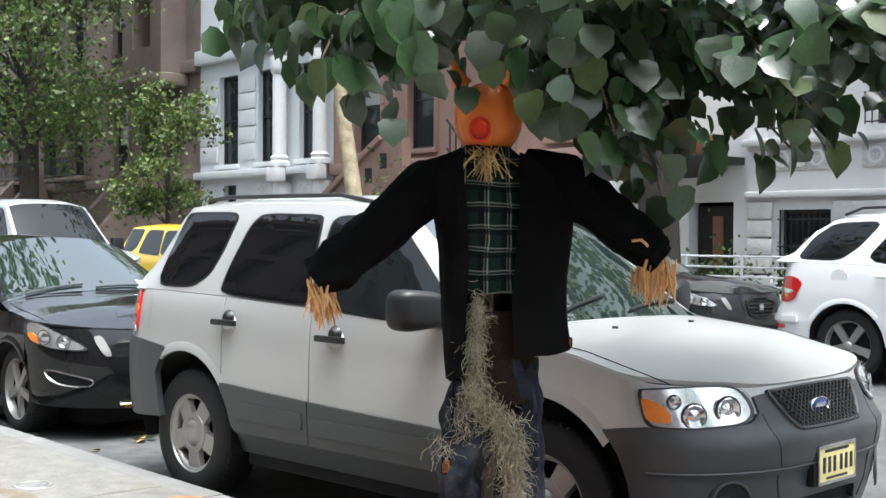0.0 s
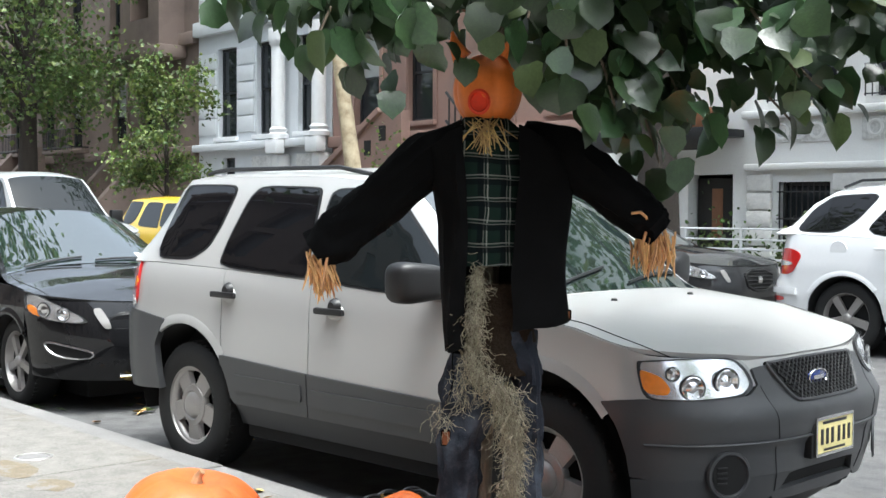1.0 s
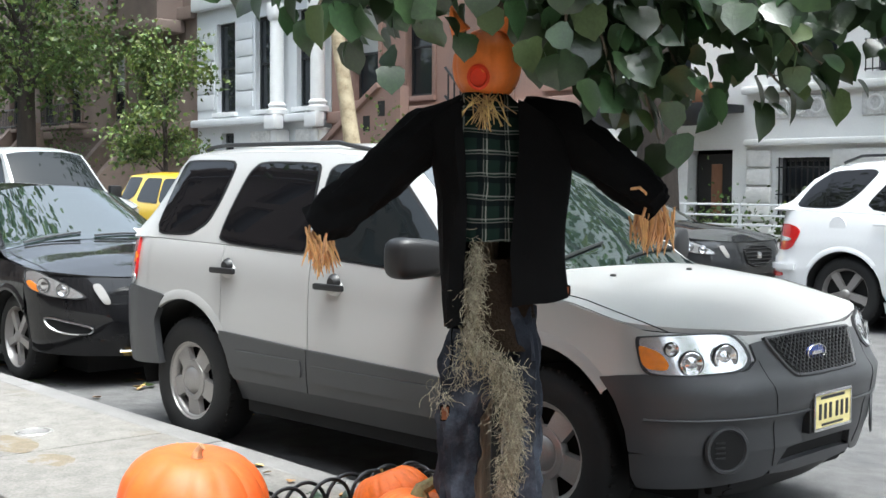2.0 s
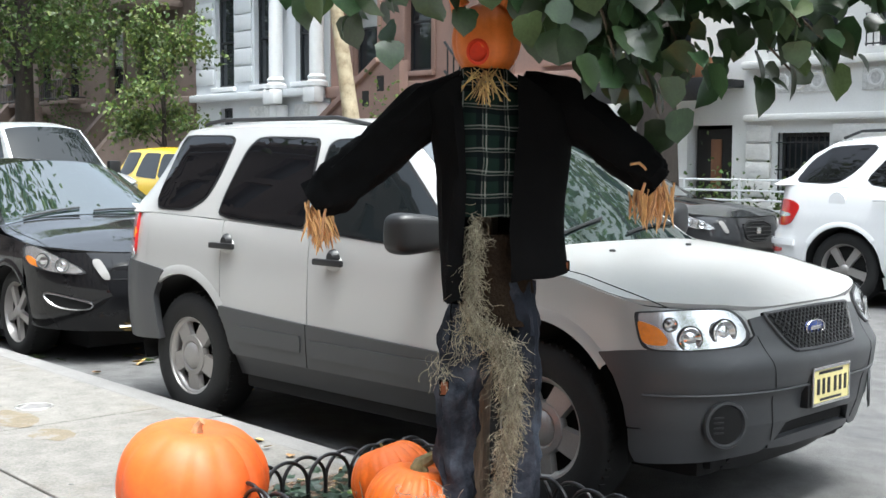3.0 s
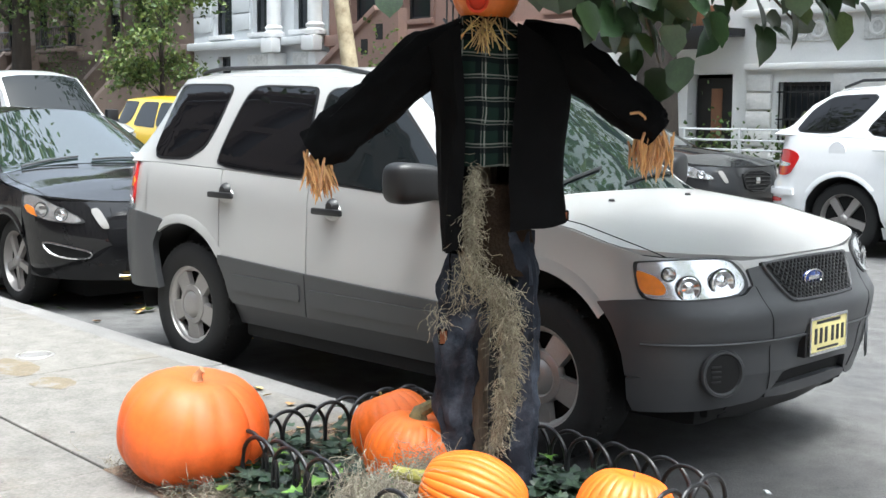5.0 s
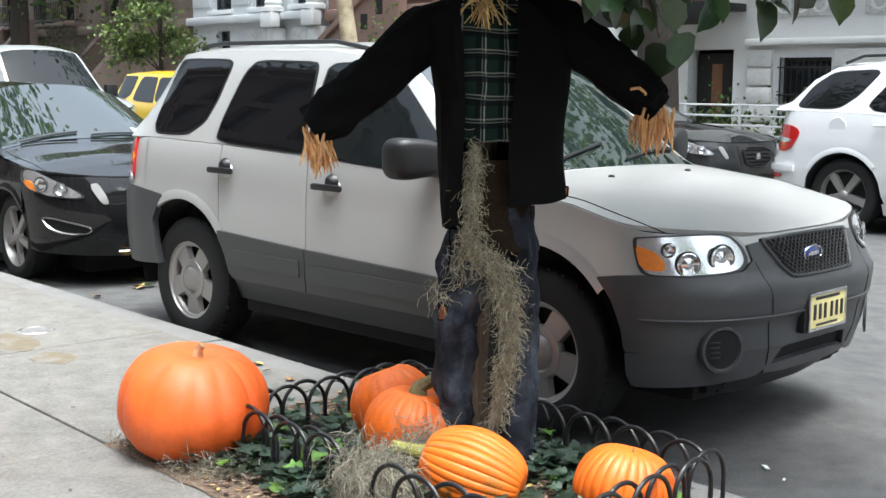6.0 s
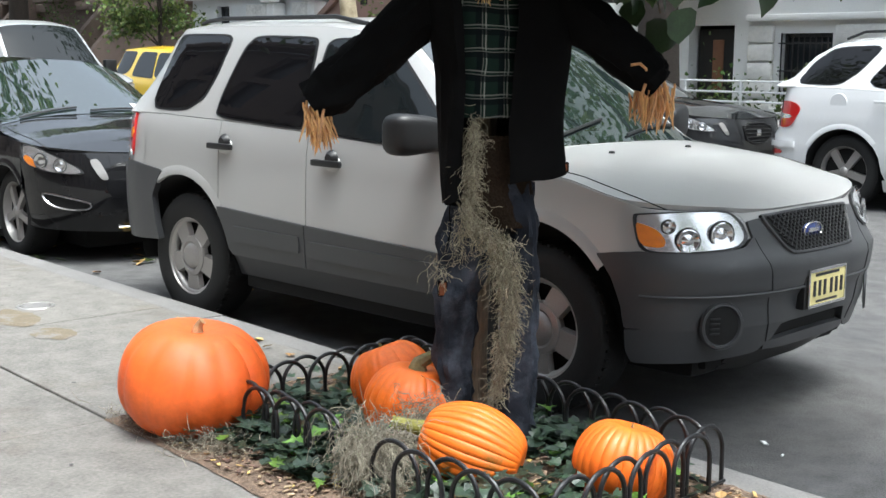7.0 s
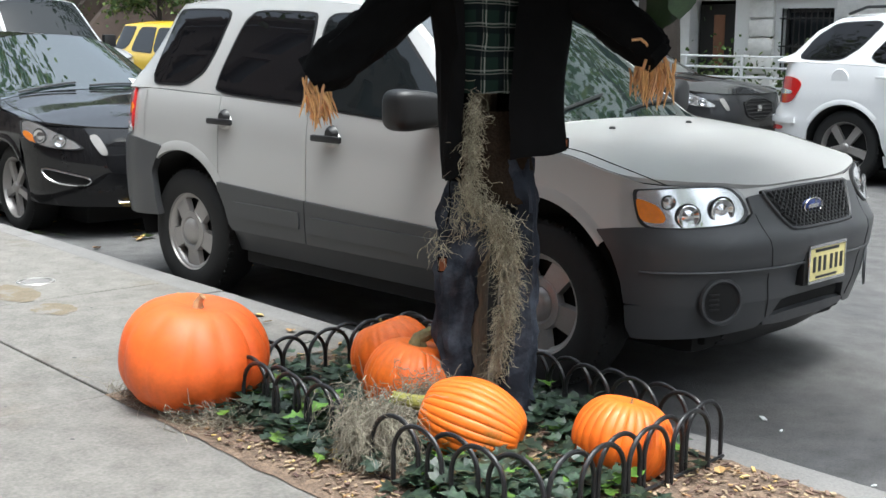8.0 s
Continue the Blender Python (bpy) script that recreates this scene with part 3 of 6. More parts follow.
def both(name, make, material, parent, label=""):
    """The same part on the car's right and left."""
    return part(name, make(), material, parent, label), part(name, mirrored(make()), material, parent, label)


def strip(sp, xa, xb, low, high, step=0.03):
    """Outline between two lines over the stretch xa to xb."""
    n = max(2, int((xb - xa) / step))
    xs = [xa + (xb - xa) * i / n for i in range(n + 1)]
    return [(x, low(x)) for x in xs] + [(x, high(x)) for x in reversed(xs)]


def wheel(parent, x, y, r, rim, spokes, width=0.22, rim_mat=None, hub=0.09, spoke_w=0.085, dish=0.0):
    """Tyre with shoulders, rim with spokes and a hub cap; its outer face looks to -y."""
    rim_mat = rim_mat or STEEL
    w = new("wheel")
    w.parent = parent
    w.matrix_basis = pose(x, y, r)
    h = width
    prof = [(rim - 0.005, 0.0), (rim + 0.012, -0.008), (r - 0.055, -0.014), (r - 0.022, 0.0), (r - 0.006, 0.022), (r, 0.05), (r, h - 0.05),
            (r - 0.022, h), (rim, h)]
    ty = lathe(bmesh.new(), prof, sides=56)
    for k in range(56):
        a = 2 * math.pi * k / 56
        box(ty, -0.006, 0.006, 0.018, 0.05, r - 0.018, r + 0.001, m=Matrix.Rotation(a, 4, "Y"))
    part("tyre", ty, RUBBER, w)
    bm = lathe(bmesh.new(), [(rim - 0.03, 0.06), (rim - 0.012, 0.012), (rim - 0.008, 0.002), (rim + 0.002, 0.0), (rim + 0.003, 0.012)], sides=48)
    for k in range(spokes):
        a = 2 * math.pi * (k + 0.5) / spokes
        m = Matrix.Rotation(a, 4, "Y")
        n0, n1 = spoke_w * 0.75, spoke_w
        pts = [(-n0 / 2, 0.012, hub * 0.8), (n0 / 2, 0.012, hub * 0.8), (n1 / 2, 0.022, rim - 0.012), (-n1 / 2, 0.022, rim - 0.012)]
        f = [bm.verts.new(m @ Vector(p)) for p in pts]
        g = [bm.verts.new(m @ Vector((p[0] * 1.15, p[1] + 0.03, p[2]))) for p in pts]
        bm.faces.new(f)
        for i in range(4):
            bm.faces.new((f[i], f[(i + 1) % 4], g[(i + 1) % 4], g[i]))
    if dish:
        lathe(bm, [(hub * .9, .016), (hub + .008, .004), (hub + dish, .010), (hub + dish + .006, .022), (hub + dish + .004, .05)], sides=40)
        lathe(bm, [(rim - .008, .010), (rim - .020, .014), (rim - .030, .022), (rim - .036, .034), (rim - .036, .06)], sides=40)
    part("rim", bm, rim_mat, w)
    part("hub_cap", lathe(bmesh.new(), [(0.0, -0.012), (hub * 0.55, -0.010), (hub * 0.85, 0.0), (hub, 0.014), (hub * 1.25, 0.022), (hub * 1.3, 0.04)], sides=28), rim_mat, w)
    # near-black disc closes the wheel and stands in for shade behind the spokes
    part("brake_drum", lathe(bmesh.new(), [(0.0, 0.075), (rim - 0.015, 0.075), (rim - 0.01, 0.1)], sides=24), VOID, w)
    return w


def car(name, label, sp, place, rz, paint, wheels):
    """A whole car: body panels, glass, bumpers and wheels. Returns the thing and its surfaces."""
    c = thing(name, label, sp.get("category", "car"), place, rz)
    side, top, wrap = surfaces(sp)
    belt = lambda x: interp(x, *sp["belt"])
    edge = lambda x: interp(x, *sp["edge"])
    clad = lambda x: interp(x, *sp["clad"])
    R = sp["arch"]

    def low(x):
        z = sp["sill"]
        for cx in (0.0, -sp["base"]):
            if abs(x - cx) < R:
                z = max(z, sp["hub"] + math.sqrt(R * R - (x - cx) ** 2))
        return z
    g = 0.004
    cuts = [sp["xr"], *sp["gaps"], sp["xf"]]
    names = ["rear_quarter", *["door"] * (len(cuts) - 3), "fender"]
    for n, xa, xb in zip(names, cuts, cuts[1:]):
        both(n, lambda: panel(strip(sp, xa + g, xb - g, lambda x: max(low(x), clad(x) - 0.01), lambda x: max(belt(x), low(x) + 0.01)), side, rounds=0), paint, c)
        if sp["claddings"]:
            cx = [xa + g + (xb - xa - 2 * g) * i / 60 for i in range(61)]
            cx = [x for x in cx if low(x) < clad(x) - 0.02 and (n != "rear_quarter" or x > -sp["base"])]
            if len(cx) > 3 and n != "fender":
                both("cladding", lambda: panel(strip(sp, cx[0], cx[-1], low, clad), side, lift=0.014, depth=0.03, rounds=0), sp["claddings"], c)
            elif n == "fender":
                cx = [x for x in cx if x < 0]
                if len(cx) > 3:
                    both("cladding", lambda: panel(strip(sp, cx[0], cx[-1], low, clad), side, lift=0.014, depth=0.03, rounds=0), sp["claddings"], c)
    both("sill", lambda: panel(strip(sp, -sp["base"] + R * 0.97, -R * 0.97, lambda x: sp["sill"] - 0.12, lambda x: sp["sill"] - 0.004),
                               lambda x, z: (x, side(x, sp["sill"])[1] + 0.012 + (sp["sill"] - z) * 0.45, z), rounds=0), sp["claddings"] or paint, c)
    # wheel housings
    for cx in (0.0, -sp["base"]):
        def lip(k_paint):
            bm = bmesh.new()
            rows = []
            for i in range(25):
                a = radians(40 + 108 * i / 24) if k_paint else radians(-8 + 196 * i / 24)
                ring = []
                for rr, off in (((R + 0.05, 0.0005), (R + 0.02, 0.010), (R - 0.002, 0.008), (R - 0.006, -0.01)) if k_paint else ((R - 0.004, -0.01), (R - 0.01, -0.06), (R - 0.012, -0.25))):
                    x, z = cx + rr * math.cos(a), sp["hub"] + rr * math.sin(a)
                    p = side(x, z)
                    ring.append(bm.verts.new((x, p[1] - off, z)))
                rows.append(ring)
            for a, b in zip(rows, rows[1:]):
                for k in range(len(a) - 1):
                    bm.faces.new((a[k], a[k + 1], b[k + 1], b[k]))
            return bm
        both("wheel_arch", lambda: lip(True), paint, c)
        both("wheel_housing", lambda: lip(False), VOID, c)
    # greenhouse and glass
    x0, x1 = sp["cabin"]
    both("cabin_side", lambda: panel(strip(sp, x0, x1, lambda x: belt(x) + 0.004, lambda x: max(edge(x) - 0.001, belt(x) + 0.012)), side, rounds=0), paint, c)
    for outline, m in sp["windows"]:
        mid = Vector((sum(p[0] for p in outline) / len(outline), sum(p[1] for p in outline) / len(outline)))
        wide_o = [tuple(mid + (Vector(p) - mid) * 1.0 + (Vector(p) - mid).normalized() * 0.018) for p in outline]
        fr = both("window_frame", lambda: panel(wide_o, side, lift=0.003, depth=0.01, radius=0.16), DARK, c)
        for i, ob in enumerate(fr):
            bm = panel(outline, side, lift=0.006, depth=0.004, radius=0.16)
            part("window_pane", mirrored(bm) if i else bm, m, ob, "dark tinted glass")
    xs = lambda a, b, n=14: [a + (b - a) * i / n for i in range(n + 1)]

    def sheet(a, b, inset=0.0, front=None):
        right = [(x, -interp(x, *sp["topw"]) + inset) for x in xs(a, b)]
        return right + [(x, -y) for x, y in reversed(right)]
    ra, rb = sp["roof"]
    part("roof", panel(sheet(ra, rb), top, step=0.1, rounds=0), sp.get("roof_paint", paint), c)
    wa, wb = rb, sp["cowl"]
    part("windscreen", panel(sheet(wa + 0.015, wb, 0.045), top, step=0.08, lift=0.004, rounds=1, radius=0.05), sp.get("screen", SCREEN), c, "sloping windscreen with sky and trees mirrored in it")
    part("screen_surround", panel(sheet(wa + 0.004, wb + 0.01), top, step=0.1, rounds=0), paint, c)
    part("rear_screen", panel(sheet(x0 + 0.02, ra - 0.01, 0.06), top, step=0.1, lift=0.004, rounds=1, radius=0.05), PRIVACY, c)
    part("tail_surround", panel(sheet(x0, ra - 0.004), top, step=0.1, rounds=0), paint, c)
    # bonnet, following the nose in plan
    nose = []
    zt = sp["nose_top"]
    n = 24
    for i in range(n + 1):
        p = wrap(sp["xf"] - 0.05 + (sp["middle"] - sp["xf"] + 0.05) * i / n, zt)
        nose.append((p[0] - 0.012, p[1] + 0.014))
    hood = [(x, -interp(x, *sp["topw"])) for x in xs(wb + 0.02, sp["xf"] - 0.06, 8)] + nose
    hood += [(x, -y) for x, y in reversed(hood[:-1])]
    part("bonnet", panel(hood, top, step=0.07, rounds=0), paint, c)
    both("bonnet_seam", lambda: tube(bmesh.new(), [tuple(Vector(top(x, -interp(x, *sp["topw"]) * .925)) + Vector((0, 0, .001))) for x in xs(wb + .05, sp["xf"] + sp["rx"] * .5, 16)], .0025, 4), VOID, c)
    if sp.get("boot"):
        ba, bb = sp["boot"]
        part("boot_lid", panel(sheet(ba, bb), top, step=0.1, rounds=0), paint, c)
    # dark core that closes the body and blocks light behind the panels
    core = bmesh.new()
    xa, xb = sp["xr"] - sp["rrx"] * 0.55, sp["xf"] + sp["rx"] * 0.55
    box(core, xa, xb, -0.60, 0.60, 0.22, min(belt(x0), belt(x1)) - 0.12, bevel=0.05)
    part("dark_core", core, VOID, c)
    # black slabs added low down to keep light off the road beneath the car
    part("floor_pan", block(-sp["base"] + R + .02, -R - .02, -.78, .78, sp["sill"] - .19, sp["sill"] - .03, .02), VOID, c)
    part("front_pan", block(-R, R + .2, -.56, .56, sp["sill"] - .18, sp["sill"] + .05, .02), VOID, c)
    part("rear_pan", block(-sp["base"] - R - .3, -sp["base"] + R, -.56, .56, sp["sill"] - .18, sp["sill"] + .05, .02), VOID, c)
    r, rim, spokes, rm = wheels[:4]
    kw = wheels[4] if len(wheels) > 4 else {}
    yw = interp(sp["hub"], sp["zk"], sp["wk"]) - 0.03
    first = wheel(c, 0.0, -yw, r, rim, spokes, rim_mat=rm, **kw)
    for x, flip in ((-sp["base"], 0), (0.0, 1), (-sp["base"], 1)):
        w = copy_thing(first, pose(x, yw if flip else -yw, r, 0, 0, 180 if flip else 0))
    return c, side, top, wrap


def on(wrap, points):
    return [wrap(*p) for p in points]


# silver SUV with grey lower cladding, parked at the kerb
SUV = dict(category="car", zk=[.2, .35, .5, .68, .85, 1.0, 1.12, 1.7], wk=[.80, .845, .862, .872, .868, .862, .845, .64],
           belt=([-3.2, -2.9, -2.27, -1.5, -.6, -.3, .2, .5, .9], [1.17, 1.17, 1.155, 1.125, 1.075, 1.06, 1.01, .94, .88]),
           edge=([-3.4, -3.2, -2.95, -2.84, -2.3, -1.59, -1.05, -.9, -.3, .2, .5, .7, .8, .9], [1.18, 1.32, 1.58, 1.655, 1.665, 1.655, 1.61, 1.52, 1.075, 1.015, .945, .90, .866, .84]),
           crest=([-3.45, -3.3, -3.05, -2.9, -2.3, -1.4, -1.05, -.9, -.25, -.2, .2, .5, .7, .8, .9], [1.18, 1.35, 1.62, 1.70, 1.725, 1.71, 1.665, 1.575, 1.105, 1.10, 1.065, 1.0, .932, .876, .84]),
           topw=([-3.4, -3.0, -2.5, -1.5, -1.0, -.35, -.2, .4, .9], [.70, .655, .655, .655, .65, .75, .835, .855, .86]), crown=3.2,
           clad=([-3.2, -2.19, -1.5, -.5, .4], [.70, .69, .66, .63, .735]), claddings=CLADDING, sill=.44, hub=.365, arch=.475, base=2.619,
           xf=.40, rx=.44, ry=.67, xr=-3.0, rrx=.5, rry=.36, nose=([.2, .31, .45, .565, .58, .60, .69, .735, .76, .80, .94], [-.14, -.05, -.005, .006, .026, .032, .042, .006, -.012, -.034, -.11]),
           tail=([.3, .5, .85, .9, 1.2], [-.05, 0, 0, -.06, -.1]), gaps=[-2.25, -1.49, -.42], cabin=(-3.2, -.32), roof=(-2.92, -1.03), cowl=-.24, nose_top=.872,
           windows=[([(-2.98, 1.205), (-2.88, 1.58), (-2.82, 1.615), (-2.40, 1.61), (-2.35, 1.585), (-2.40, 1.40), (-2.47, 1.28), (-2.62, 1.21)], PRIVACY),
                    ([(-2.31, 1.175), (-2.29, 1.28), (-2.19, 1.54), (-2.11, 1.60), (-1.63, 1.59), (-1.60, 1.56), (-1.545, 1.15), (-1.60, 1.145)], PRIVACY),
                    ([(-1.49, 1.14), (-1.51, 1.55), (-1.45, 1.585), (-1.10, 1.575), (-1.0, 1.52), (-.52, 1.14), (-.55, 1.09), (-.7, 1.09)], CLEAR_DARK)])
suv, s_side, s_top, s_wrap = car("suv", "silver SUV with grey lower cladding parked at the kerb", SUV, (0, 0, 0), 3.5, SILVER, (.365, .228, 5, STEEL, dict(hub=.078, spoke_w=.118, dish=.034)))
MID = SUV["middle"]
# grey front bumper, with an upper frame round the grille
part("front_bumper", panel([(.352, .738), (.43, .655), (.485, .54), (.500, .45), (2 * MID - .500, .45), (2 * MID - .485, .54), (2 * MID - .43, .655), (2 * MID - .352, .738), (2 * MID - .5, .762), (2 * MID - .80, .752),
                            (2 * MID - 1.02, .765), (2 * MID - 1.075, .80), (2 * MID - 1.075, .862), (2 * MID - 1.13, .868), (MID, .875), (1.13, .868), (1.075, .862), (1.075, .80), (1.02, .765), (.80, .752), (.58, .762), (.45, .752)],
                           s_wrap, step=0.025, lift=0.008, depth=0.05, rounds=1, radius=.06), CLADDING, suv, "grey plastic bumper")
part("lower_bumper", panel([(.500, .454), (.508, .36), (.535, .31), (.86, .312), (1.10, .33), (1.17, .375), (1.21, .445), (2 * MID - 1.21, .445), (2 * MID - 1.17, .375), (2 * MID - 1.10, .33), (2 * MID - .86, .312), (2 * MID - .535, .31), (2 * MID - .508, .36),
                            (2 * MID - .500, .454)], s_wrap, step=0.03, lift=0.006, depth=0.05, rounds=1, radius=.08), CLADDING, suv)
both("bumper_seam", lambda: tube(bmesh.new(), [tuple(Vector(s_wrap(1.085 + .0045 * k, .80 - .033 * k)) + Vector((.009, -.004, 0))) for k in range(14)], .002, 5), DARK, suv)
part("bumper_ridge", tube(bmesh.new(), [tuple(Vector(s_wrap(.56 + (2 * MID - 1.12) * i / 40, .586)) + Vector((.010, -.006, 0))) for i in range(41)], .006, 6), CLADDING, suv)
part("nose_panel", panel([(.405, .80), (.405, .95), (.60, .925), (.95, .912), (1.08, .896), (MID, .898), (2 * MID - 1.08, .896), (2 * MID - .95, .912), (2 * MID - .60, .925), (2 * MID - .405, .95), (2 * MID - .405, .80)],
                         s_wrap, step=.05, lift=-.004, depth=.02, rounds=0), SILVER, suv)
both("wing_front", lambda: panel([(.390, .735), (.390, .968), (.50, .950), (.62, .928), (.74, .918), (.74, .80), (.60, .76)], s_wrap, step=.04, lift=.0015, rounds=0), SILVER, suv)
# grille with a mesh of crossed bars, and an oval badge
gm = [(MID - .315, .884), (MID - .32, .865), (MID - .255, .745), (MID - .22, .727), (MID + .22, .727), (MID + .255, .745), (MID + .32, .865), (MID + .315, .884)]
grille = part("grille", panel(gm, s_wrap, step=.05, lift=.012, depth=.02, rounds=1), VOID, suv)
bars = bmesh.new()
for k in range(-22, 23):
    for sgn in (1, -1):
        line = []
        for i in range(13):
            v = .730 + .150 * i / 12
            u = k * .030 + sgn * (v - .80) * 1.1
            if abs(u) < .235 + .06 * (v - .73) / .13:
                line.append(tuple(Vector(s_wrap(MID + u, v)) + Vector((.018, 0, 0))))
        if len(line) > 1:
            tube(bars, line, .0042, 5)
part("grille_mesh", bars, DARK, grille)
part("grille_frame", tube(bmesh.new(), [tuple(Vector(s_wrap(*p)) + Vector((.014, 0, 0))) for p in smooth_outline([(*q, 0) for q in gm]) for p in [(p.x, p.y)]], .008, 6, closed=True), CLADDING, grille)
bd = part("badge", lathe(bmesh.new(), [(0, .012), (.062, .011), (.073, .008), (.075, 0)], axis="z", sides=32,
                         m=pose(.818, -.03, .802, 90, 0, 90) @ Matrix.Diagonal((1, .45, 1, 1))), BADGE, grille, "oval blue badge")
part("badge_rim", tube(bmesh.new(), [(.829, -.03 + .073 * math.cos(a), .802 + .033 * math.sin(a)) for a in (2 * math.pi * k / 28 for k in range(28))], .004, 6, closed=True), CHROME, bd)
part("badge_mark", block(.8295, .8315, -.07, .01, .794, .810, .0008), CHROME, bd)


def headlight(wrapf, outline, parent, flip=False, lamps=(), amber=None):
    """Lamp unit: bright bowl, round reflectors, amber corner and a clear cover."""
    fix = (lambda b: mirrored(b)) if flip else (lambda b: b)
    unit = part("headlight", fix(panel(outline, wrapf, step=.04, lift=.010, depth=.03)), DARK, parent, "clear headlight with an amber corner")
    mid = Vector((sum(p[0] for p in outline) / len(outline), sum(p[1] for p in outline) / len(outline)))
    inner = [tuple(mid + (Vector(p) - mid) * .92) for p in outline]
    part("bowl", fix(panel(inner, wrapf, step=.04, lift=.013, depth=.002)), REFLECTOR, unit)
    for s, z, r in lamps:
        p, q = Vector(wrapf(s, z)), Vector(wrapf(s + .01, z))
        n = (q - p).cross(Vector((0, 0, 1))).normalized()
        m = Matrix.Translation(p + n * .012) @ n.to_track_quat("Z", "Y").to_matrix().to_4x4()
        part("reflector", fix(lathe(bmesh.new(), [(r, .012), (r * .9, .014), (r * .55, .004), (r * .3, .010), (0, .016)], axis="z", sides=24, m=m)), CHROME, unit)
        part("reflector_ring", fix(lathe(bmesh.new(), [(r * 1.12, .002), (r * 1.1, .012), (r, .012), (r, .002)], axis="z", sides=24, m=m)), DARK, unit)
    if amber:
        part("indicator", fix(panel(amber, wrapf, step=.03, lift=.017, depth=.004)), AMBER, unit, "amber indicator lens")
    part("lens", fix(panel(outline, wrapf, step=.04, lift=.026, depth=.018)), LENS, unit, "clear cover")


HL = [(.552, .905), (.568, .79), (.60, .757), (.80, .752), (1.0, .762), (1.055, .80), (1.05, .86), (1.005, .908), (.80, .914), (.60, .908)]
for flip in (False, True):
    headlight(s_wrap, HL, suv, flip, [(.79, .806, .046), (.935, .822, .052), (.72, .86, .026)], [(.568, .872), (.582, .785), (.68, .775), (.70, .80), (.67, .845), (.60, .868)])
for flip in (False, True):
    p = Vector(s_wrap(.913, .466))
    n = (Vector(s_wrap(.923, .466)) - p).cross(Vector((0, 0, 1))).normalized()
    m = Matrix.Translation(p + n * .016) @ n.to_track_quat("Z", "Y").to_matrix().to_4x4()
    bm = lathe(bmesh.new(), [(.098, 0), (.092, .010), (.082, .011), (.076, -.0), (.07, -.004)], axis="z", sides=32, m=m)
    fog = part("fog_lamp_ring", mirrored(bm) if flip else bm, CLADDING, suv)
    bm = lathe(bmesh.new(), [(.076, .003), (.05, .0035), (0, .004)], axis="z", sides=28, m=m)
    part("fog_lamp_recess", mirrored(bm) if flip else bm, VOID, fog)
    for k in range(4):
        bm = block(-.055, -.01, -.004, .004, .004, .009, .002, m=m @ pose(0, -.03 + .02 * k, 0))
        part("fog_lamp_rib", mirrored(bm) if flip else bm, DARK, fog)
# lower air intake and skid plate
part("air_intake", panel([(MID - .30, .33), (MID - .27, .432), (MID + .27, .432), (MID + .30, .33)], s_wrap, lift=-.02, depth=.004, rounds=1), VOID, suv)
part("chin_strip", panel([(MID - .33, .325), (MID - .33, .375), (MID + .33, .375), (MID + .33, .325)], s_wrap, lift=.004, depth=.04, rounds=1), CLADDING, suv)
part("chin", panel([(MID - .40, .21), (MID - .46, .325), (MID + .46, .325), (MID + .40, .21)], lambda s, z: (s_wrap(s, .32)[0] - .03 - (.32 - z) * 1.2, s_wrap(s, .32)[1], z), step=.08, rounds=1, depth=.03), DARK, suv)
# number plate on its bracket, marked with plain bars
pl = part("number_plate", block(.883, .889, -.152, .152, .495, .647, .002), PLATE, suv, "pale yellow number plate")
part("plate_bracket", block(.828, .883, -.175, .16, .485, .655, .008), DARK, pl)
pf = bmesh.new()
for a in ((-.156, .156, .637, .652), (-.156, .156, .490, .503), (-.157, -.148, .49, .652), (.148, .157, .49, .652)):
    box(pf, .886, .895, *a, bevel=.002)
part("plate_frame", pf, CHROME, pl)
for k in range(6):
    y = -.115 + .043 * k + (.012 if k > 2 else 0)
    part("plate_bar", block(.8885, .891, y, y + .022, .535, .60, .0008), INK, pl)
part("plate_bar", block(.8885, .891, -.09, .09, .508, .518, .0008), INK, pl)
part("plate_bar", block(.8885, .891, -.10, .10, .618, .63, .0008), INK, pl)
# rear bumper and lamps
BK = SUV["back"]
part("rear_bumper", panel([(-2.86, .43), (-2.885, .56), (-2.90, .70), (-2.84, .80), (-2.80, .85), (-3.1, .885), (BK, .88), (2 * BK + 3.1, .88), (2 * BK + 2.9, .86), (2 * BK + 2.97, .40)], s_wrap, step=.06, lift=.012,
                          depth=.04, rounds=1, radius=.1), CLADDING, suv, "grey plastic bumper")
both("tail_panel", lambda: panel([(-2.985, .86), (-2.985, 1.17), (BK + .001, 1.17), (BK + .001, .86)], s_wrap, step=.06, lift=0, depth=.02, rounds=0), SILVER, suv)
both("tail_lamp", lambda: panel([(-3.13, .90), (-3.14, 1.19), (-3.24, 1.21), (-3.30, .93)], s_wrap, lift=.016, depth=.02), RED_LENS, suv, "red tail lamp")
both("reversing_lamp", lambda: panel([(-3.14, .90), (-3.145, .955), (-3.28, .97), (-3.28, .91)], s_wrap, lift=.019, depth=.01), REFLECTOR, suv)
both("amber_lamp", lambda: panel([(-3.135, 1.02), (-3.135, 1.08), (-3.17, 1.08), (-3.17, 1.02)], s_wrap, lift=.019, depth=.01), AMBER, suv)


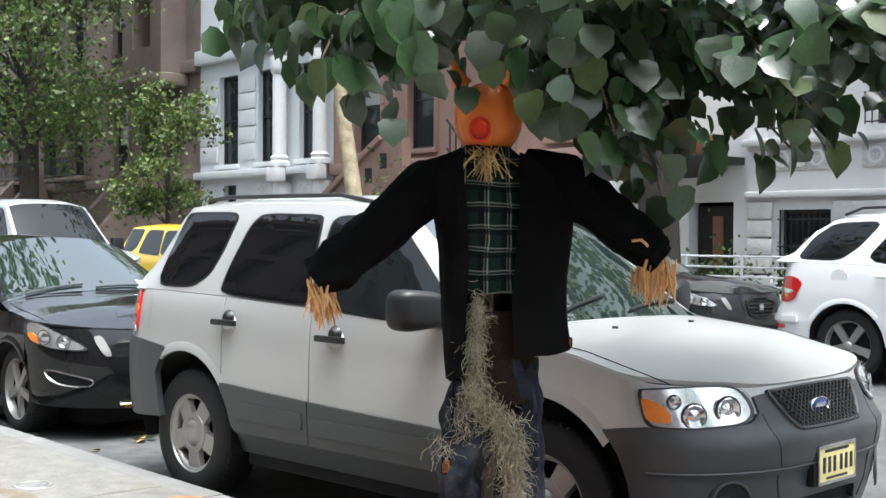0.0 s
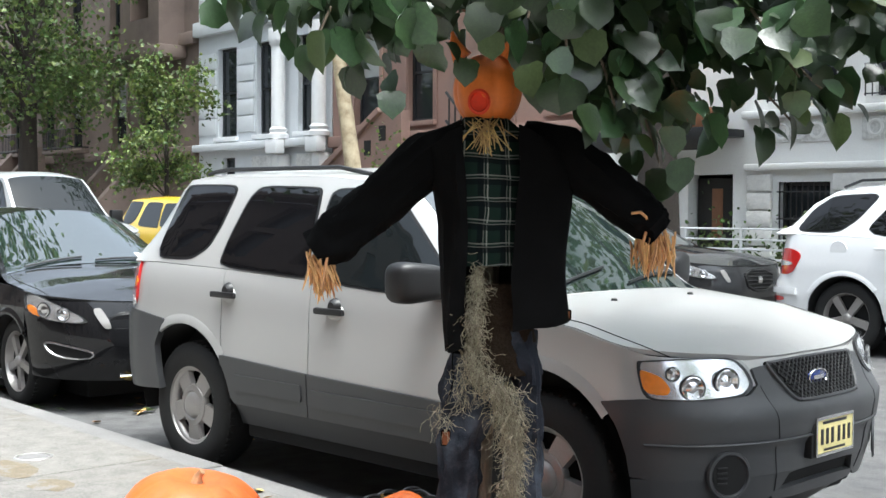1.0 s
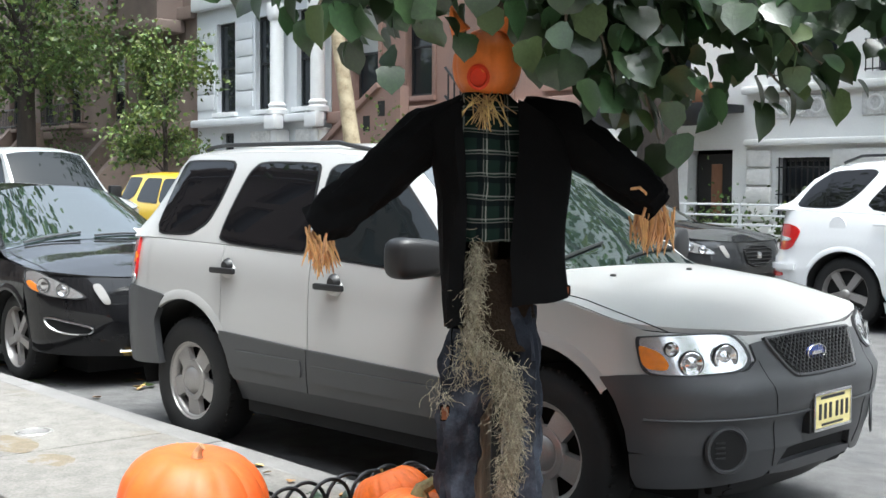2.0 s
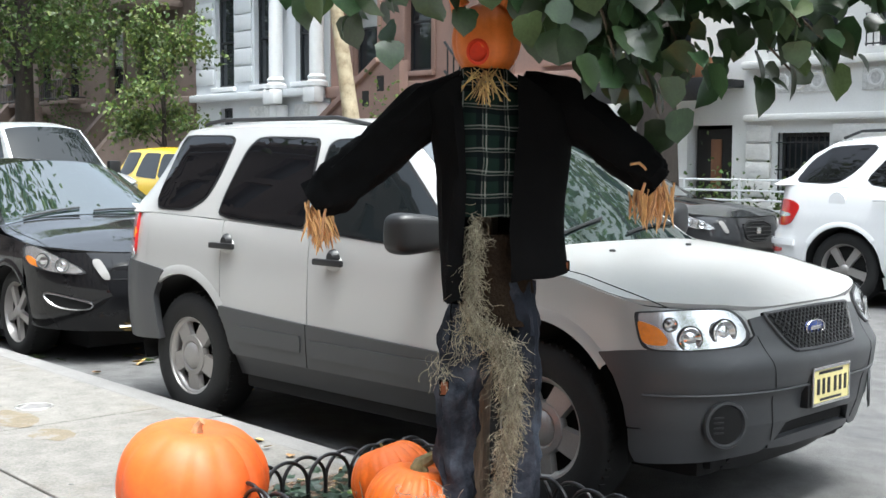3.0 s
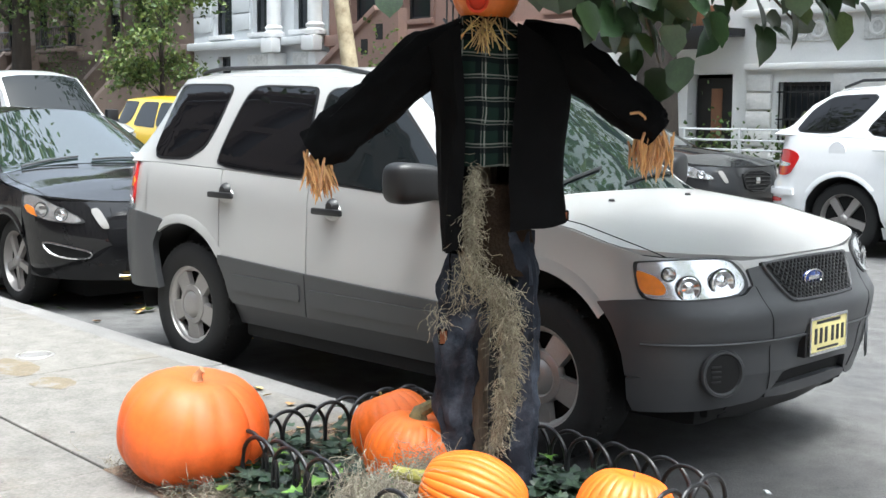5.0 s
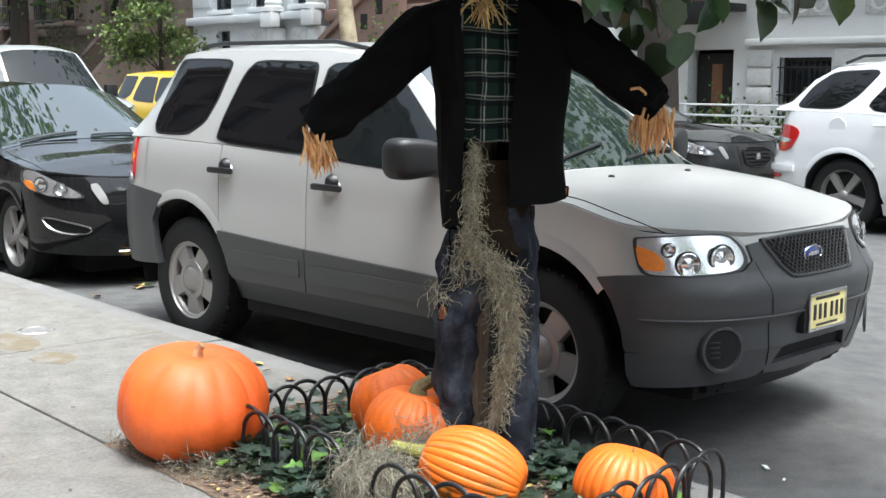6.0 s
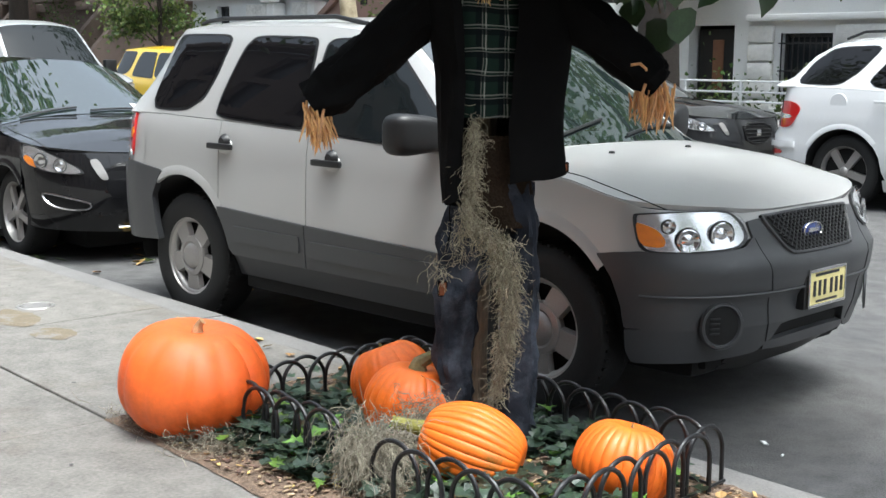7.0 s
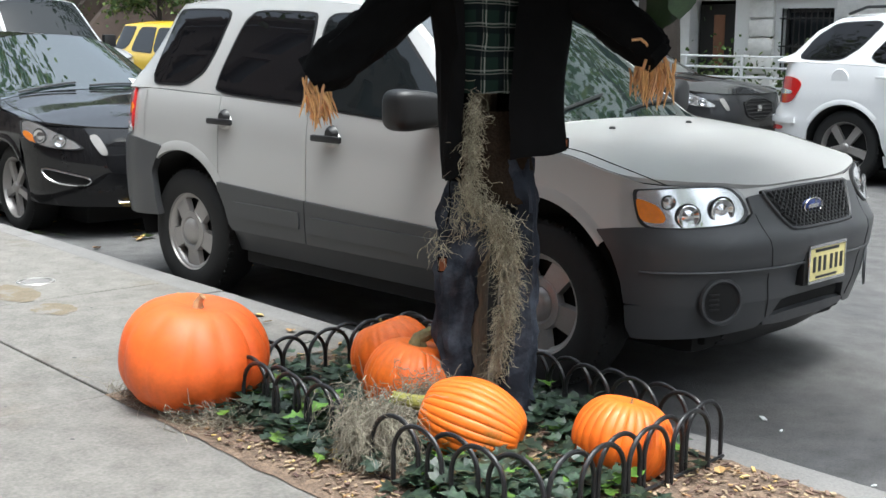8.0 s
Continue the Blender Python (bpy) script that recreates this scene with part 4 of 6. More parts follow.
def door_handle(x, z):
    """Black lever over a dished cup."""
    y = s_side(x, z)[1]
    h = part("door_handle", lathe(bmesh.new(), [(0, -.014), (.05, -.014), (.068, -.004), (.07, .004)], sides=24, m=Matrix.Translation((x, y, z)) @ Matrix.Diagonal((.95, 1, .62, 1))), SILVER, suv)
    part("lever", box(bmesh.new(), x - .115, x + .105, y - .048, y - .022, z - .016, z + .018, bevel=.012), DARK, h, "black lever")
    part("lever_mount", lathe(bmesh.new(), [(0, -.034), (.025, -.034), (.04, -.02), (.045, -.004)], sides=20, m=Matrix.Translation((x + .01, y, z + .024))), DARK, h)


door_handle(-2.19, 1.02)
door_handle(-1.29, .985)
both("side_moulding", lambda: panel(strip(SUV, -2.1, -1.53, lambda x: .515, lambda x: .60), s_side, lift=.022, depth=.02, rounds=1), CLADDING, suv)
both("side_moulding", lambda: panel(strip(SUV, -1.45, -.5, lambda x: .50, lambda x: .585), s_side, lift=.022, depth=.02, rounds=1), CLADDING, suv)
both("roof_rail", lambda: tube(bmesh.new(), [(x, -.57, interp(x, [-2.8, -2.7, -1.6, -1.35], [1.685, 1.712, 1.705, 1.665])) for x in (-2.8, -2.75, -2.6, -2.2, -1.8, -1.6, -1.45, -1.35)], .012, 8), DARK, suv)
# door mirrors
for flip in (False, True):
    bm = bmesh.new()
    bmesh.ops.create_uvsphere(bm, u_segments=24, v_segments=14, radius=1)
    for v in bm.verts:
        p = v.co
        e = .55
        p = Vector([math.copysign(abs(a) ** e, a) for a in p])
        v.co = Vector((-.585 + .075 * p.x + .03 * p.y, -.985 + .125 * p.y, 1.165 + .088 * p.z * (1 - .15 * p.y)))
    mi = part("door_mirror", mirrored(bm) if flip else bm, DARK, suv, "black mirror housing")
    bm = block(-.62, -.52, -.90, -.80, 1.085, 1.15, .02)
    part("mirror_arm", mirrored(bm) if flip else bm, DARK, mi)
# wipers and washer jets
for y0 in (-.45, .15):
    part("wiper", tube(bmesh.new(), [tuple(Vector(s_top(-.27 - .10 * k / 6, y0 + .52 * k / 6)) + Vector((0, 0, .018))) for k in range(7)], .008, 6), DARK, suv)
for y0 in (-.3, .3):
    part("washer_jet", lathe(bmesh.new(), [(0, .012), (.012, .01), (.016, 0)], axis="z", sides=10, m=Matrix.Translation(s_top(-.02, y0))), DARK, suv)


# ---- tree pit: soil, fence, pumpkins, ivy, moss ----
PUMPKIN = mat("pumpkin_skin", (0.80, 0.155, 0.010), 0.5, vary=0.16, scale=7, grain=60, bump=0.08, second=(0.66, 0.105, 0.008), second_scale=5, coat=0.05)
PUMPKIN_GREEN = mat("green_flecked_pumpkin_skin", (0.80, 0.165, 0.010), 0.5, vary=0.16, scale=9, grain=60, bump=0.08, second=(0.22, 0.13, 0.02), second_scale=6, second_at=(.53, .68), coat=0.05)
CORK = mat("corky_stem", (0.42, 0.27, 0.14), 0.9, vary=0.3, scale=40, bump=0.6)
PUMPKIN_PALE = mat("pale_pumpkin_skin", (0.80, 0.125, 0.018), 0.5, vary=0.14, scale=5, grain=50, bump=0.05, second=(0.82, 0.165, 0.03), second_scale=2.5, second_at=(.45, .75))
STEM = mat("pumpkin_stem", (0.20, 0.16, 0.075), 0.8, vary=0.35, scale=30, bump=0.5, second=(0.10, 0.11, 0.03), second_scale=20)
GREEN_STEM = mat("green_stem", (0.25, 0.24, 0.05), 0.7, vary=0.3, scale=30, bump=0.4)
MOSS = mat("dry_moss", (0.25, 0.225, 0.175), 0.95, vary=0.3, scale=14, random_tint=0.35)
MOSS_BROWN = mat("brown_dry_moss", (0.28, 0.25, 0.18), 0.95, vary=0.3, scale=14, random_tint=0.35)
IVY = mat("ivy_leaf", (0.032, 0.052, 0.036), 0.4, vary=0.3, scale=30, random_tint=0.4, second=(0.05, 0.085, 0.045), second_scale=25)
IVY_NEW = mat("young_ivy_leaf", (0.13, 0.26, 0.04), 0.45, vary=0.2, scale=30, random_tint=0.25)
LEAF = mat("linden_leaf", (0.034, 0.064, 0.026), 0.33, spec=1.0, vary=0.25, scale=18, grain=120, bump=0.1, random_tint=0.4, second=(0.045, 0.085, 0.03), second_scale=8)
LEAF_PALE = mat("pale_linden_leaf", (0.08, 0.12, 0.042), 0.45, vary=0.25, scale=18, grain=120, random_tint=0.3)
BARK = mat("bark", (0.16, 0.125, 0.09), 0.9, vary=0.3, scale=9, grain=50, bump=0.8, stretch=(3, 3, .5))
LITTER = mat("dry_leaf", (0.40, 0.26, 0.10), 0.7, vary=0.3, scale=20, random_tint=0.5)
CHIP = mat("wood_chip", (0.22, 0.15, 0.105), 0.9, vary=0.4, scale=20, random_tint=0.65)
for m in (LEAF, LEAF_PALE, IVY, IVY_NEW):
    nt = m.node_tree
    b = nt.nodes["Principled BSDF"]
    tr, mix = nt.nodes.new("ShaderNodeBsdfTranslucent"), nt.nodes.new("ShaderNodeMixShader")
    nt.links.new(b.inputs["Base Color"].links[0].from_socket, tr.inputs[0])
    mix.inputs[0].default_value = 0.3
    nt.links.new(b.outputs[0], mix.inputs[1])
    nt.links.new(tr.outputs[0], mix.inputs[2])
    nt.links.new(mix.outputs[0], nt.nodes["Material Output"].inputs[0])

rnd = random.Random(7)
sl = bmesh.new()
nx, ny = 110, 42


def soil_z(x, y):
    return 0.136 + 0.008 * noise.noise((x * 3, y * 3, 1)) + 0.010 * noise.noise((x * 11, y * 11, 2)) + 0.006 * noise.noise((x * 31, y * 31, 3)) + 0.03 * math.exp(-((x - .45) ** 2 + (y + 1.7) ** 2) / .3)


grid = [[sl.verts.new((x, y - (.020 + .022 * noise.noise((x * 6, 0, 7)) if j == 0 else 0), soil_z(x, y) if j else .1345)) for j, y in enumerate(-2.445 + 1.185 * j / ny for j in range(ny + 1))] for x in (-.615 + 3.31 * i / nx for i in range(nx + 1))]
for i in range(nx):
    for j in range(ny):
        sl.faces.new((grid[i][j], grid[i + 1][j], grid[i + 1][j + 1], grid[i][j + 1]))
slab("ground_soil", sl, SOIL, "brown soil with wood chips in the tree pit")

RIGHT, AHEAD = Vector((math.cos(radians(48.6)), math.sin(radians(48.6)), 0)), Vector((-math.sin(radians(48.6)), math.cos(radians(48.6)), 0))


def hoop_row(points, n, h=0.22, w=0.205):
    """Overlapping iron hoops along a line, each an arch on two legs, with a rail near the ground."""
    a, b = Vector((*points[0], 0)), Vector((*points[1], 0))
    d = (b - a).normalized()
    L = (b - a).length
    fence = thing("hoop_fence", "low black iron fence of overlapping hoops round the tree pit", "fence", group="hoop fences")
    step = (L - w) / max(1, n - 1)
    for k in range(n):
        c = a + d * (w / 2 + step * k)
        side = d.cross(Vector((0, 0, 1))) * (0.012 if k % 2 else -0.012)
        r = w / 2
        pts = [c + side - d * r + Vector((0, 0, .06)), c + side - d * r + Vector((0, 0, .13 + h - r - .03))]
        pts += [c + side - d * r * math.cos(t) + Vector((0, 0, .13 + h - r + r * math.sin(t))) for t in (math.pi * i / 14 for i in range(15))]
        pts += [c + side + d * r + Vector((0, 0, .13 + h - r - .03)), c + side + d * r + Vector((0, 0, .06))]
        part("hoop", tube(bmesh.new(), pts, .0078, 8), IRON, fence)
    part("rail", tube(bmesh.new(), [a + Vector((0, 0, .15)), b + Vector((0, 0, .15))], .006, 6), IRON, fence)
    return fence


hoop_row([(-.25, -1.31), (1.34, -1.335)], 14)
hoop_row([(-.20, -2.13), (-.24, -1.20)], 8)
hoop_row([(-.14, -2.20), (.52, -2.175)], 6)
hoop_row([(.72, -2.24), (1.41, -2.19)], 5)
hoop_row([(1.41, -2.15), (1.345, -1.27)], 7)


def pumpkin(label, place, rx, rz_, ribs, tilt, turn, skin, stem=0.07, stem_mat=None, depth=.035, lean=(0, 0), uneven=.03, seed=0, thick=1.0):
    """A ribbed gourd with dimpled ends and a bent stem."""
    p = thing("pumpkin", label, "pumpkin", place, group="pumpkins")
    m = Matrix.Rotation(radians(turn), 4, "Z") @ Matrix.Rotation(radians(tilt), 4, "Y")
    bm = bmesh.new()
    nu, nv = ribs * 8, 30
    rows = []
    for j in range(nv + 1):
        th = math.pi * j / nv
        row = []
        for i in range(nu):
            ph = 2 * math.pi * i / nu
            k = abs(math.sin(ribs * ph / 2 + .6 * noise.noise((ph * 2, seed, 0)))) ** .36
            r = (math.sin(th) ** .96) * (1 - depth + depth * k * 1.3)
            r *= 1 + uneven * noise.noise((math.cos(ph) * 1.3, math.sin(ph) * 1.3, th + seed))
            z = math.cos(th) * (1 + .03 * abs(math.cos(th))) - .22 * math.exp(-(th / .34) ** 2) + .16 * math.exp(-((math.pi - th) / .4) ** 2)
            row.append(bm.verts.new(m @ Vector((r * rx * math.cos(ph), r * rx * math.sin(ph), z * rz_))))
        rows.append(row)
    for a, b in zip(rows, rows[1:]):
        for i in range(nu):
            bm.faces.new((a[i], a[(i + 1) % nu], b[(i + 1) % nu], b[i]))
    bmesh.ops.remove_doubles(bm, verts=bm.verts[:], dist=1e-5)
    low = min(v.co.z for v in bm.verts)
    for v in bm.verts:
        v.co.z -= low
    top = m @ Vector((0, 0, rz_ * .86))
    top.z -= low
    up = (m @ Vector((0, 0, 1))).normalized()
    part("skin", bm, skin, p)
    pts = [top - up * .03, top + up * stem * .35, top + up * stem * .7 + Vector((lean[0] * .4, lean[1] * .4, 0)), top + up * stem + Vector((*lean, 0))]
    sb = tube(bmesh.new(), pts, [stem * .6 * thick, stem * .34 * thick, stem * .27 * thick, stem * .3 * thick], 9)
    part("stem", sb, stem_mat or STEM, p)
    return p


pumpkin("very large smooth pale orange pumpkin beside the hoop fence", (-.328, -2.247, .105), .278, .222, 12, 8, 20, PUMPKIN_PALE, .034, CORK, depth=.055, lean=(.012, .01), uneven=.06, seed=3, thick=1.5)
pumpkin("orange ribbed pumpkin with a thick curled stem", (.335, -1.745, .115), .175, .158, 26, 10, 60, PUMPKIN, .065, lean=(.065, .07), seed=5, thick=1.25)
pumpkin("orange pumpkin leaning behind another pumpkin", (.06, -1.605, .115), .165, .158, 20, 24, 200, PUMPKIN, .02, seed=8)
pumpkin("long orange pumpkin lying on its side among moss", (.80, -1.88, .105), .142, .188, 28, 74, 212, PUMPKIN_GREEN, .075, GREEN_STEM, depth=.045, lean=(-.03, -.03), seed=11)
pumpkin("small round orange pumpkin inside the hoop fence", (1.205, -1.61, .11), .160, .138, 28, 14, 75, PUMPKIN, .012, depth=.045, seed=14)


def leaf_shape(bm, m, size, kind="heart", mi=0, fold=.25, curl=.2):
    """One leaf blade with a folded midrib: heart-shaped or lobed; its tip points to +y."""
    if kind == "heart":
        half = [(0, 0), (.18, -.11), (.38, -.09), (.52, .08), (.56, .30), (.51, .54), (.36, .74), (.15, .88), (0, 1.02)]
    elif kind == "lobed":
        half = [(0, 0), (.25, -.12), (.48, .08), (.30, .28), (.50, .52), (.22, .58), (0, 1.0)]
    else:
        half = [(0, 0), (.16, .2), (.22, .5), (.12, .8), (0, 1.0)]
    left, right, mid = [], [], []
    for x, y in half:
        z = -curl * y * y
        mid.append(bm.verts.new(m @ Vector((0, y * size, z * size))))
        if x:
            j = 1 + .08 * math.sin(y * 17)
            right.append(bm.verts.new(m @ Vector((x * size * j, y * size, (z + fold * x) * size))))
            left.append(bm.verts.new(m @ Vector((-x * size * j, y * size, (z + fold * x) * size))))
    n = len(mid)
    for sidev, flip in ((right, 0), (left, 1)):
        full = [mid[0], *sidev, mid[-1]]
        for i in range(n - 1):
            q = [full[i], full[i + 1], mid[i + 1], mid[i]]
            q = list(dict.fromkeys(q))
            if len(q) > 2:
                bm.faces.new(q[::-1] if flip else q).material_index = mi
    return bm


# ivy over the soil
def scatter_ivy(name, label, areas, count, seed):
    r = random.Random(seed)
    bm = bmesh.new()
    for _ in range(count):
        cx, cy, sx, sy = r.choice(areas)
        x, y = r.gauss(cx, sx), r.gauss(cy, sy)
        if not (-.6 < x < 2.6 and -2.42 < y < -1.28):
            continue
        m = Matrix.Translation((x, y, soil_z(x, y) + abs(r.gauss(.03, .025)))) @ Euler((r.uniform(-.2, .7), r.uniform(-.4, .4), r.uniform(0, 6.28))).to_matrix().to_4x4()
        leaf_shape(bm, m, r.uniform(.042, .082), "lobed", 1 if r.random() < .07 else 0)
    ob = part(name, bm, [IVY, IVY_NEW], smooth=False)
    return tagged(ob, label, "ivy", kind="stuff")


scatter_ivy("ivy", "dark green ivy covering the soil", [(-.1, -2.12, .14, .07), (.2, -2.08, .16, .12), (.45, -2.12, .12, .1), (-.2, -1.9, .15, .2), (1.0, -2.05, .16, .12), (1.2, -1.95, .13, .12),
                                                       (.75, -1.42, .2, .08), (1.0, -1.5, .15, .1), (.1, -1.5, .25, .1), (1.15, -2.15, .12, .06), (.65, -1.9, .1, .1)], 2300, 3)


def moss(bm, start, length, count, spread, r, mi=0, fall=1.0, thick=.0009):
    """A tangle of thin dry strands that hang and curl."""
    for _ in range(count):
        p = Vector(start) + Vector((r.gauss(0, spread[0]), r.gauss(0, spread[1]), r.gauss(0, spread[2])))
        d = Vector((r.gauss(0, .6), r.gauss(0, .6), -fall * r.uniform(.3, 1))).normalized()
        pts = [p.copy()]
        n = r.randint(5, 8)
        for i in range(n):
            d = (d + Vector((r.gauss(0, .55), r.gauss(0, .55), r.gauss(0, .45) - .25 * fall))).normalized()
            p = p + d * length * r.uniform(.5, 1) / n
            pts.append(p.copy())
        tube(bm, pts, thick * r.uniform(.7, 1.4), 3, mi, caps=False)
    return bm


def moss_heap(name, label, place, spread, count, seed, length=.16, fall=.3):
    r = random.Random(seed)
    ob = part(name, moss(bmesh.new(), (0, 0, 0), length, count, spread, r, fall=fall), MOSS, smooth=False)
    ob.matrix_basis = pose(*place)
    return tagged(ob, label, "moss", "moss heaps", "stuff")


moss_heap("moss", "grey dry moss hanging over the low fence", (.64, -2.17, .25), (.070, .045, .065), 1700, 21, .17, .9)
moss_heap("moss", "grey dry moss between two pumpkins", (.60, -1.90, .27), (.06, .045, .05), 1100, 22, .14, .6)
moss_heap("moss", "grey dry moss against the large pumpkin", (-.12, -2.31, .14), (.11, .06, .022), 1000, 23, .13, .0)
moss_heap("moss", "grey dry moss under the large pumpkin", (-.45, -2.40, .125), (.12, .025, .012), 350, 24, .11, .0)

# litter
r = random.Random(5)
bm = bmesh.new()
for _ in range(5200):
    x, y = r.uniform(-.6, 2.6), r.uniform(-2.43, -1.28)
    if x < 0 and y > -2.2 and r.random() < .5:
        continue
    m = Matrix.Translation((x, y, soil_z(x, y) + .006)) @ Euler((r.uniform(-.3, .3), r.uniform(-.3, .3), r.uniform(0, 6.28))).to_matrix().to_4x4()
    a, b = r.uniform(.004, .017), r.uniform(.002, .006)
    box(bm, -a, a, -b, b, 0, .003, m=m, mi=0 if r.random() < .93 else 1)
tagged(part("wood_chips", bm, [CHIP, LITTER], smooth=False), "scattered wood chips and dry twigs on soil", "mulch", kind="stuff")


def fallen(x, y, z, s, seed):
    r = random.Random(seed)
    bm = leaf_shape(bmesh.new(), Euler((r.uniform(-.2, .2), r.uniform(-.2, .2), r.uniform(0, 6.28))).to_matrix().to_4x4(), s, r.choice(["heart", "oval"]), fold=.4, curl=-.15)
    ob = part("fallen_leaf", bm, LITTER if r.random() < .75 else LEAF_PALE, smooth=False)
    ob.matrix_basis = pose(x, y, z)
    return tagged(ob, "dry yellow-brown fallen leaf on the ground", "leaf", "fallen leaves")


r = random.Random(9)
for k in range(26):
    fallen(r.uniform(-6.5, -3.0), r.gauss(-.55, .35), .008, r.uniform(.05, .09), k)
for k in range(14):
    fallen(r.uniform(1.6, 4.5), r.uniform(-.9, 2.5), .008, r.uniform(.04, .07), 50 + k)
for k in range(12):
    fallen(r.uniform(-2.2, 0), r.uniform(-1.6, -1.28), .14, r.uniform(.04, .06), 80 + k)
for k in range(30):
    x, y = r.uniform(.3, 2.4), r.uniform(-2.42, -1.3)
    fallen(x, y, soil_z(x, y) + .012, r.uniform(.03, .065), 110 + k)

# ---- scarecrow: one mesh in a frame that faces the camera; x to its left arm's side, z up ----
JACKET = mat("black_wool", (0.0045, 0.0045, 0.0048), 0.95, vary=0.4, scale=10, grain=300, bump=0.3, spec=0.08)
DENIM = mat("faded_denim", (0.016, 0.019, 0.027), 0.9, vary=0.3, scale=6, grain=260, bump=0.3, second=(0.095, 0.11, 0.14), second_scale=4.5, second_at=(.46, .72), spec=.2)
RUST = mat("rust_patch", (0.17, 0.055, 0.02), 0.9, vary=0.3, scale=20, bump=0.3)
RAFFIA = mat("orange_raffia", (0.68, 0.38, 0.17), 0.8, vary=0.25, scale=25, random_tint=0.25)
STRAW = mat("straw", (0.55, 0.38, 0.16), 0.8, vary=0.25, scale=25, random_tint=0.3)
HEAD = mat("carved_pumpkin", (0.80, 0.20, 0.03), 0.5, vary=0.1, scale=8, bump=0.1)
FLESH = mat("carved_edge", (0.75, 0.05, 0.008), 0.6, vary=0.1, scale=8)
PLAID = bpy.data.materials.new("plaid_flannel")
PLAID.use_nodes = True
nt, nd = PLAID.node_tree, PLAID.node_tree.nodes
nd["Principled BSDF"].inputs["Roughness"].default_value = .95
nd["Principled BSDF"].inputs["Specular IOR Level"].default_value = .15
co, sx = nd.new("ShaderNodeTexCoord"), nd.new("ShaderNodeSeparateXYZ")
wob, mixv = nd.new("ShaderNodeTexNoise"), nd.new("ShaderNodeVectorMath")
wob.inputs["Scale"].default_value = 5
mixv.operation = "MULTIPLY_ADD"
mixv.inputs[1].default_value = (.035, .035, .035)
nt.links.new(co.outputs["Object"], wob.inputs["Vector"])
nt.links.new(wob.outputs["Color"], mixv.inputs[0])
nt.links.new(co.outputs["Object"], mixv.inputs[2])
nt.links.new(mixv.outputs[0], sx.inputs[0])


def stripes(socket, period, shift, wide):
    """1 inside thin stripes that return every period."""
    a, b, c = nd.new("ShaderNodeMath"), nd.new("ShaderNodeMath"), nd.new("ShaderNodeMath")
    a.operation, b.operation, c.operation = "ADD", "PINGPONG", "LESS_THAN"
    a.inputs[1].default_value = shift
    b.inputs[1].default_value = period / 2
    c.inputs[1].default_value = wide
    nt.links.new(socket, a.inputs[0])
    nt.links.new(a.outputs[0], b.inputs[0])
    nt.links.new(b.outputs[0], c.inputs[0])
    return c.outputs[0]


def blend(fac, one, two, weight):
    m, k = nd.new("ShaderNodeMix"), nd.new("ShaderNodeMath")
    m.data_type = "RGBA"
    k.operation = "MULTIPLY"
    k.inputs[1].default_value = weight
    nt.links.new(fac, k.inputs[0])
    nt.links.new(k.outputs[0], m.inputs[0])
    nt.links.new(one, m.inputs[6])
    m.inputs[7].default_value = (*two, 1)
    return m.outputs[2]


base = nd.new("ShaderNodeRGB")
base.outputs[0].default_value = (0.010, 0.022, 0.017, 1)
c = base.outputs[0]
for axis, shift in ((0, .0), (2, .03)):
    c = blend(stripes(sx.outputs[axis], .075, shift + .02, .012), c, (.004, .006, .008), .8)
    c = blend(stripes(sx.outputs[axis], .075, shift, .0024), c, (.33, .34, .31), .62 if axis == 0 else .42)
    c = blend(stripes(sx.outputs[axis], .075, shift + .011, .0018), c, (.28, .29, .26), .4)
nt.links.new(c, nd["Principled BSDF"].inputs["Base Color"])

BURNT = mat("burnt_brown_cloth", (0.022, 0.015, 0.010), 0.95, vary=0.5, scale=9, grain=120, bump=0.5, second=(0.10, 0.05, 0.02), second_scale=7, second_at=(.6, .78), spec=0.1)
MATS = [JACKET, PLAID, DENIM, RUST, RAFFIA, STRAW, HEAD, FLESH, MOSS_BROWN, BARK, BURNT]
sc = bmesh.new()
rs = random.Random(12)


def cloth(rows, mi, sides=28, wrinkle=.012, seed=0):
    """Cloth tube through ellipses (x, y, z, half-width, half-depth, tilt), with folds."""
    rings = []
    n = len(rows)
    fine = 5
    for j in range((n - 1) * fine + 1):
        k, t = divmod(j, fine)
        a = rows[min(k, n - 1)]
        b = rows[min(k + 1, n - 1)]
        v = [p + (q - p) * t / fine for p, q in zip(a, b)]
        ring = []
        for i in range(sides):
            th = 2 * math.pi * i / sides
            fold = 1 + wrinkle / max(.04, v[3]) * (noise.noise((math.cos(th) * 2 + seed, math.sin(th) * 2, j * .22)) + .5 * noise.noise((th * 3 + seed, j * .6, 2)))
            cs, sn = math.cos(th), math.sin(th)
            e = .85
            px, py = math.copysign(abs(cs) ** e, cs) * v[3] * fold, math.copysign(abs(sn) ** e, sn) * v[4] * fold
            ring.append(sc.verts.new((v[0] + px * math.cos(v[5]), v[1] + py, v[2] + px * math.sin(v[5]))))
        rings.append(ring)
    for a, b in zip(rings, rings[1:]):
        for i in range(sides):
            sc.faces.new((a[i], a[(i + 1) % sides], b[(i + 1) % sides], b[i])).material_index = mi
    return rings


# shirt, then the open jacket as two fronts, a back and sleeves
cloth([(-.02, 0, 1.80, .075, .06, 0), (-.02, 0, 1.74, .14, .09, 0), (-.02, -.01, 1.60, .135, .10, 0), (-.01, -.01, 1.45, .125, .10, 0), (-.01, -.01, 1.30, .115, .09, 0)], 1, wrinkle=.01, seed=3)


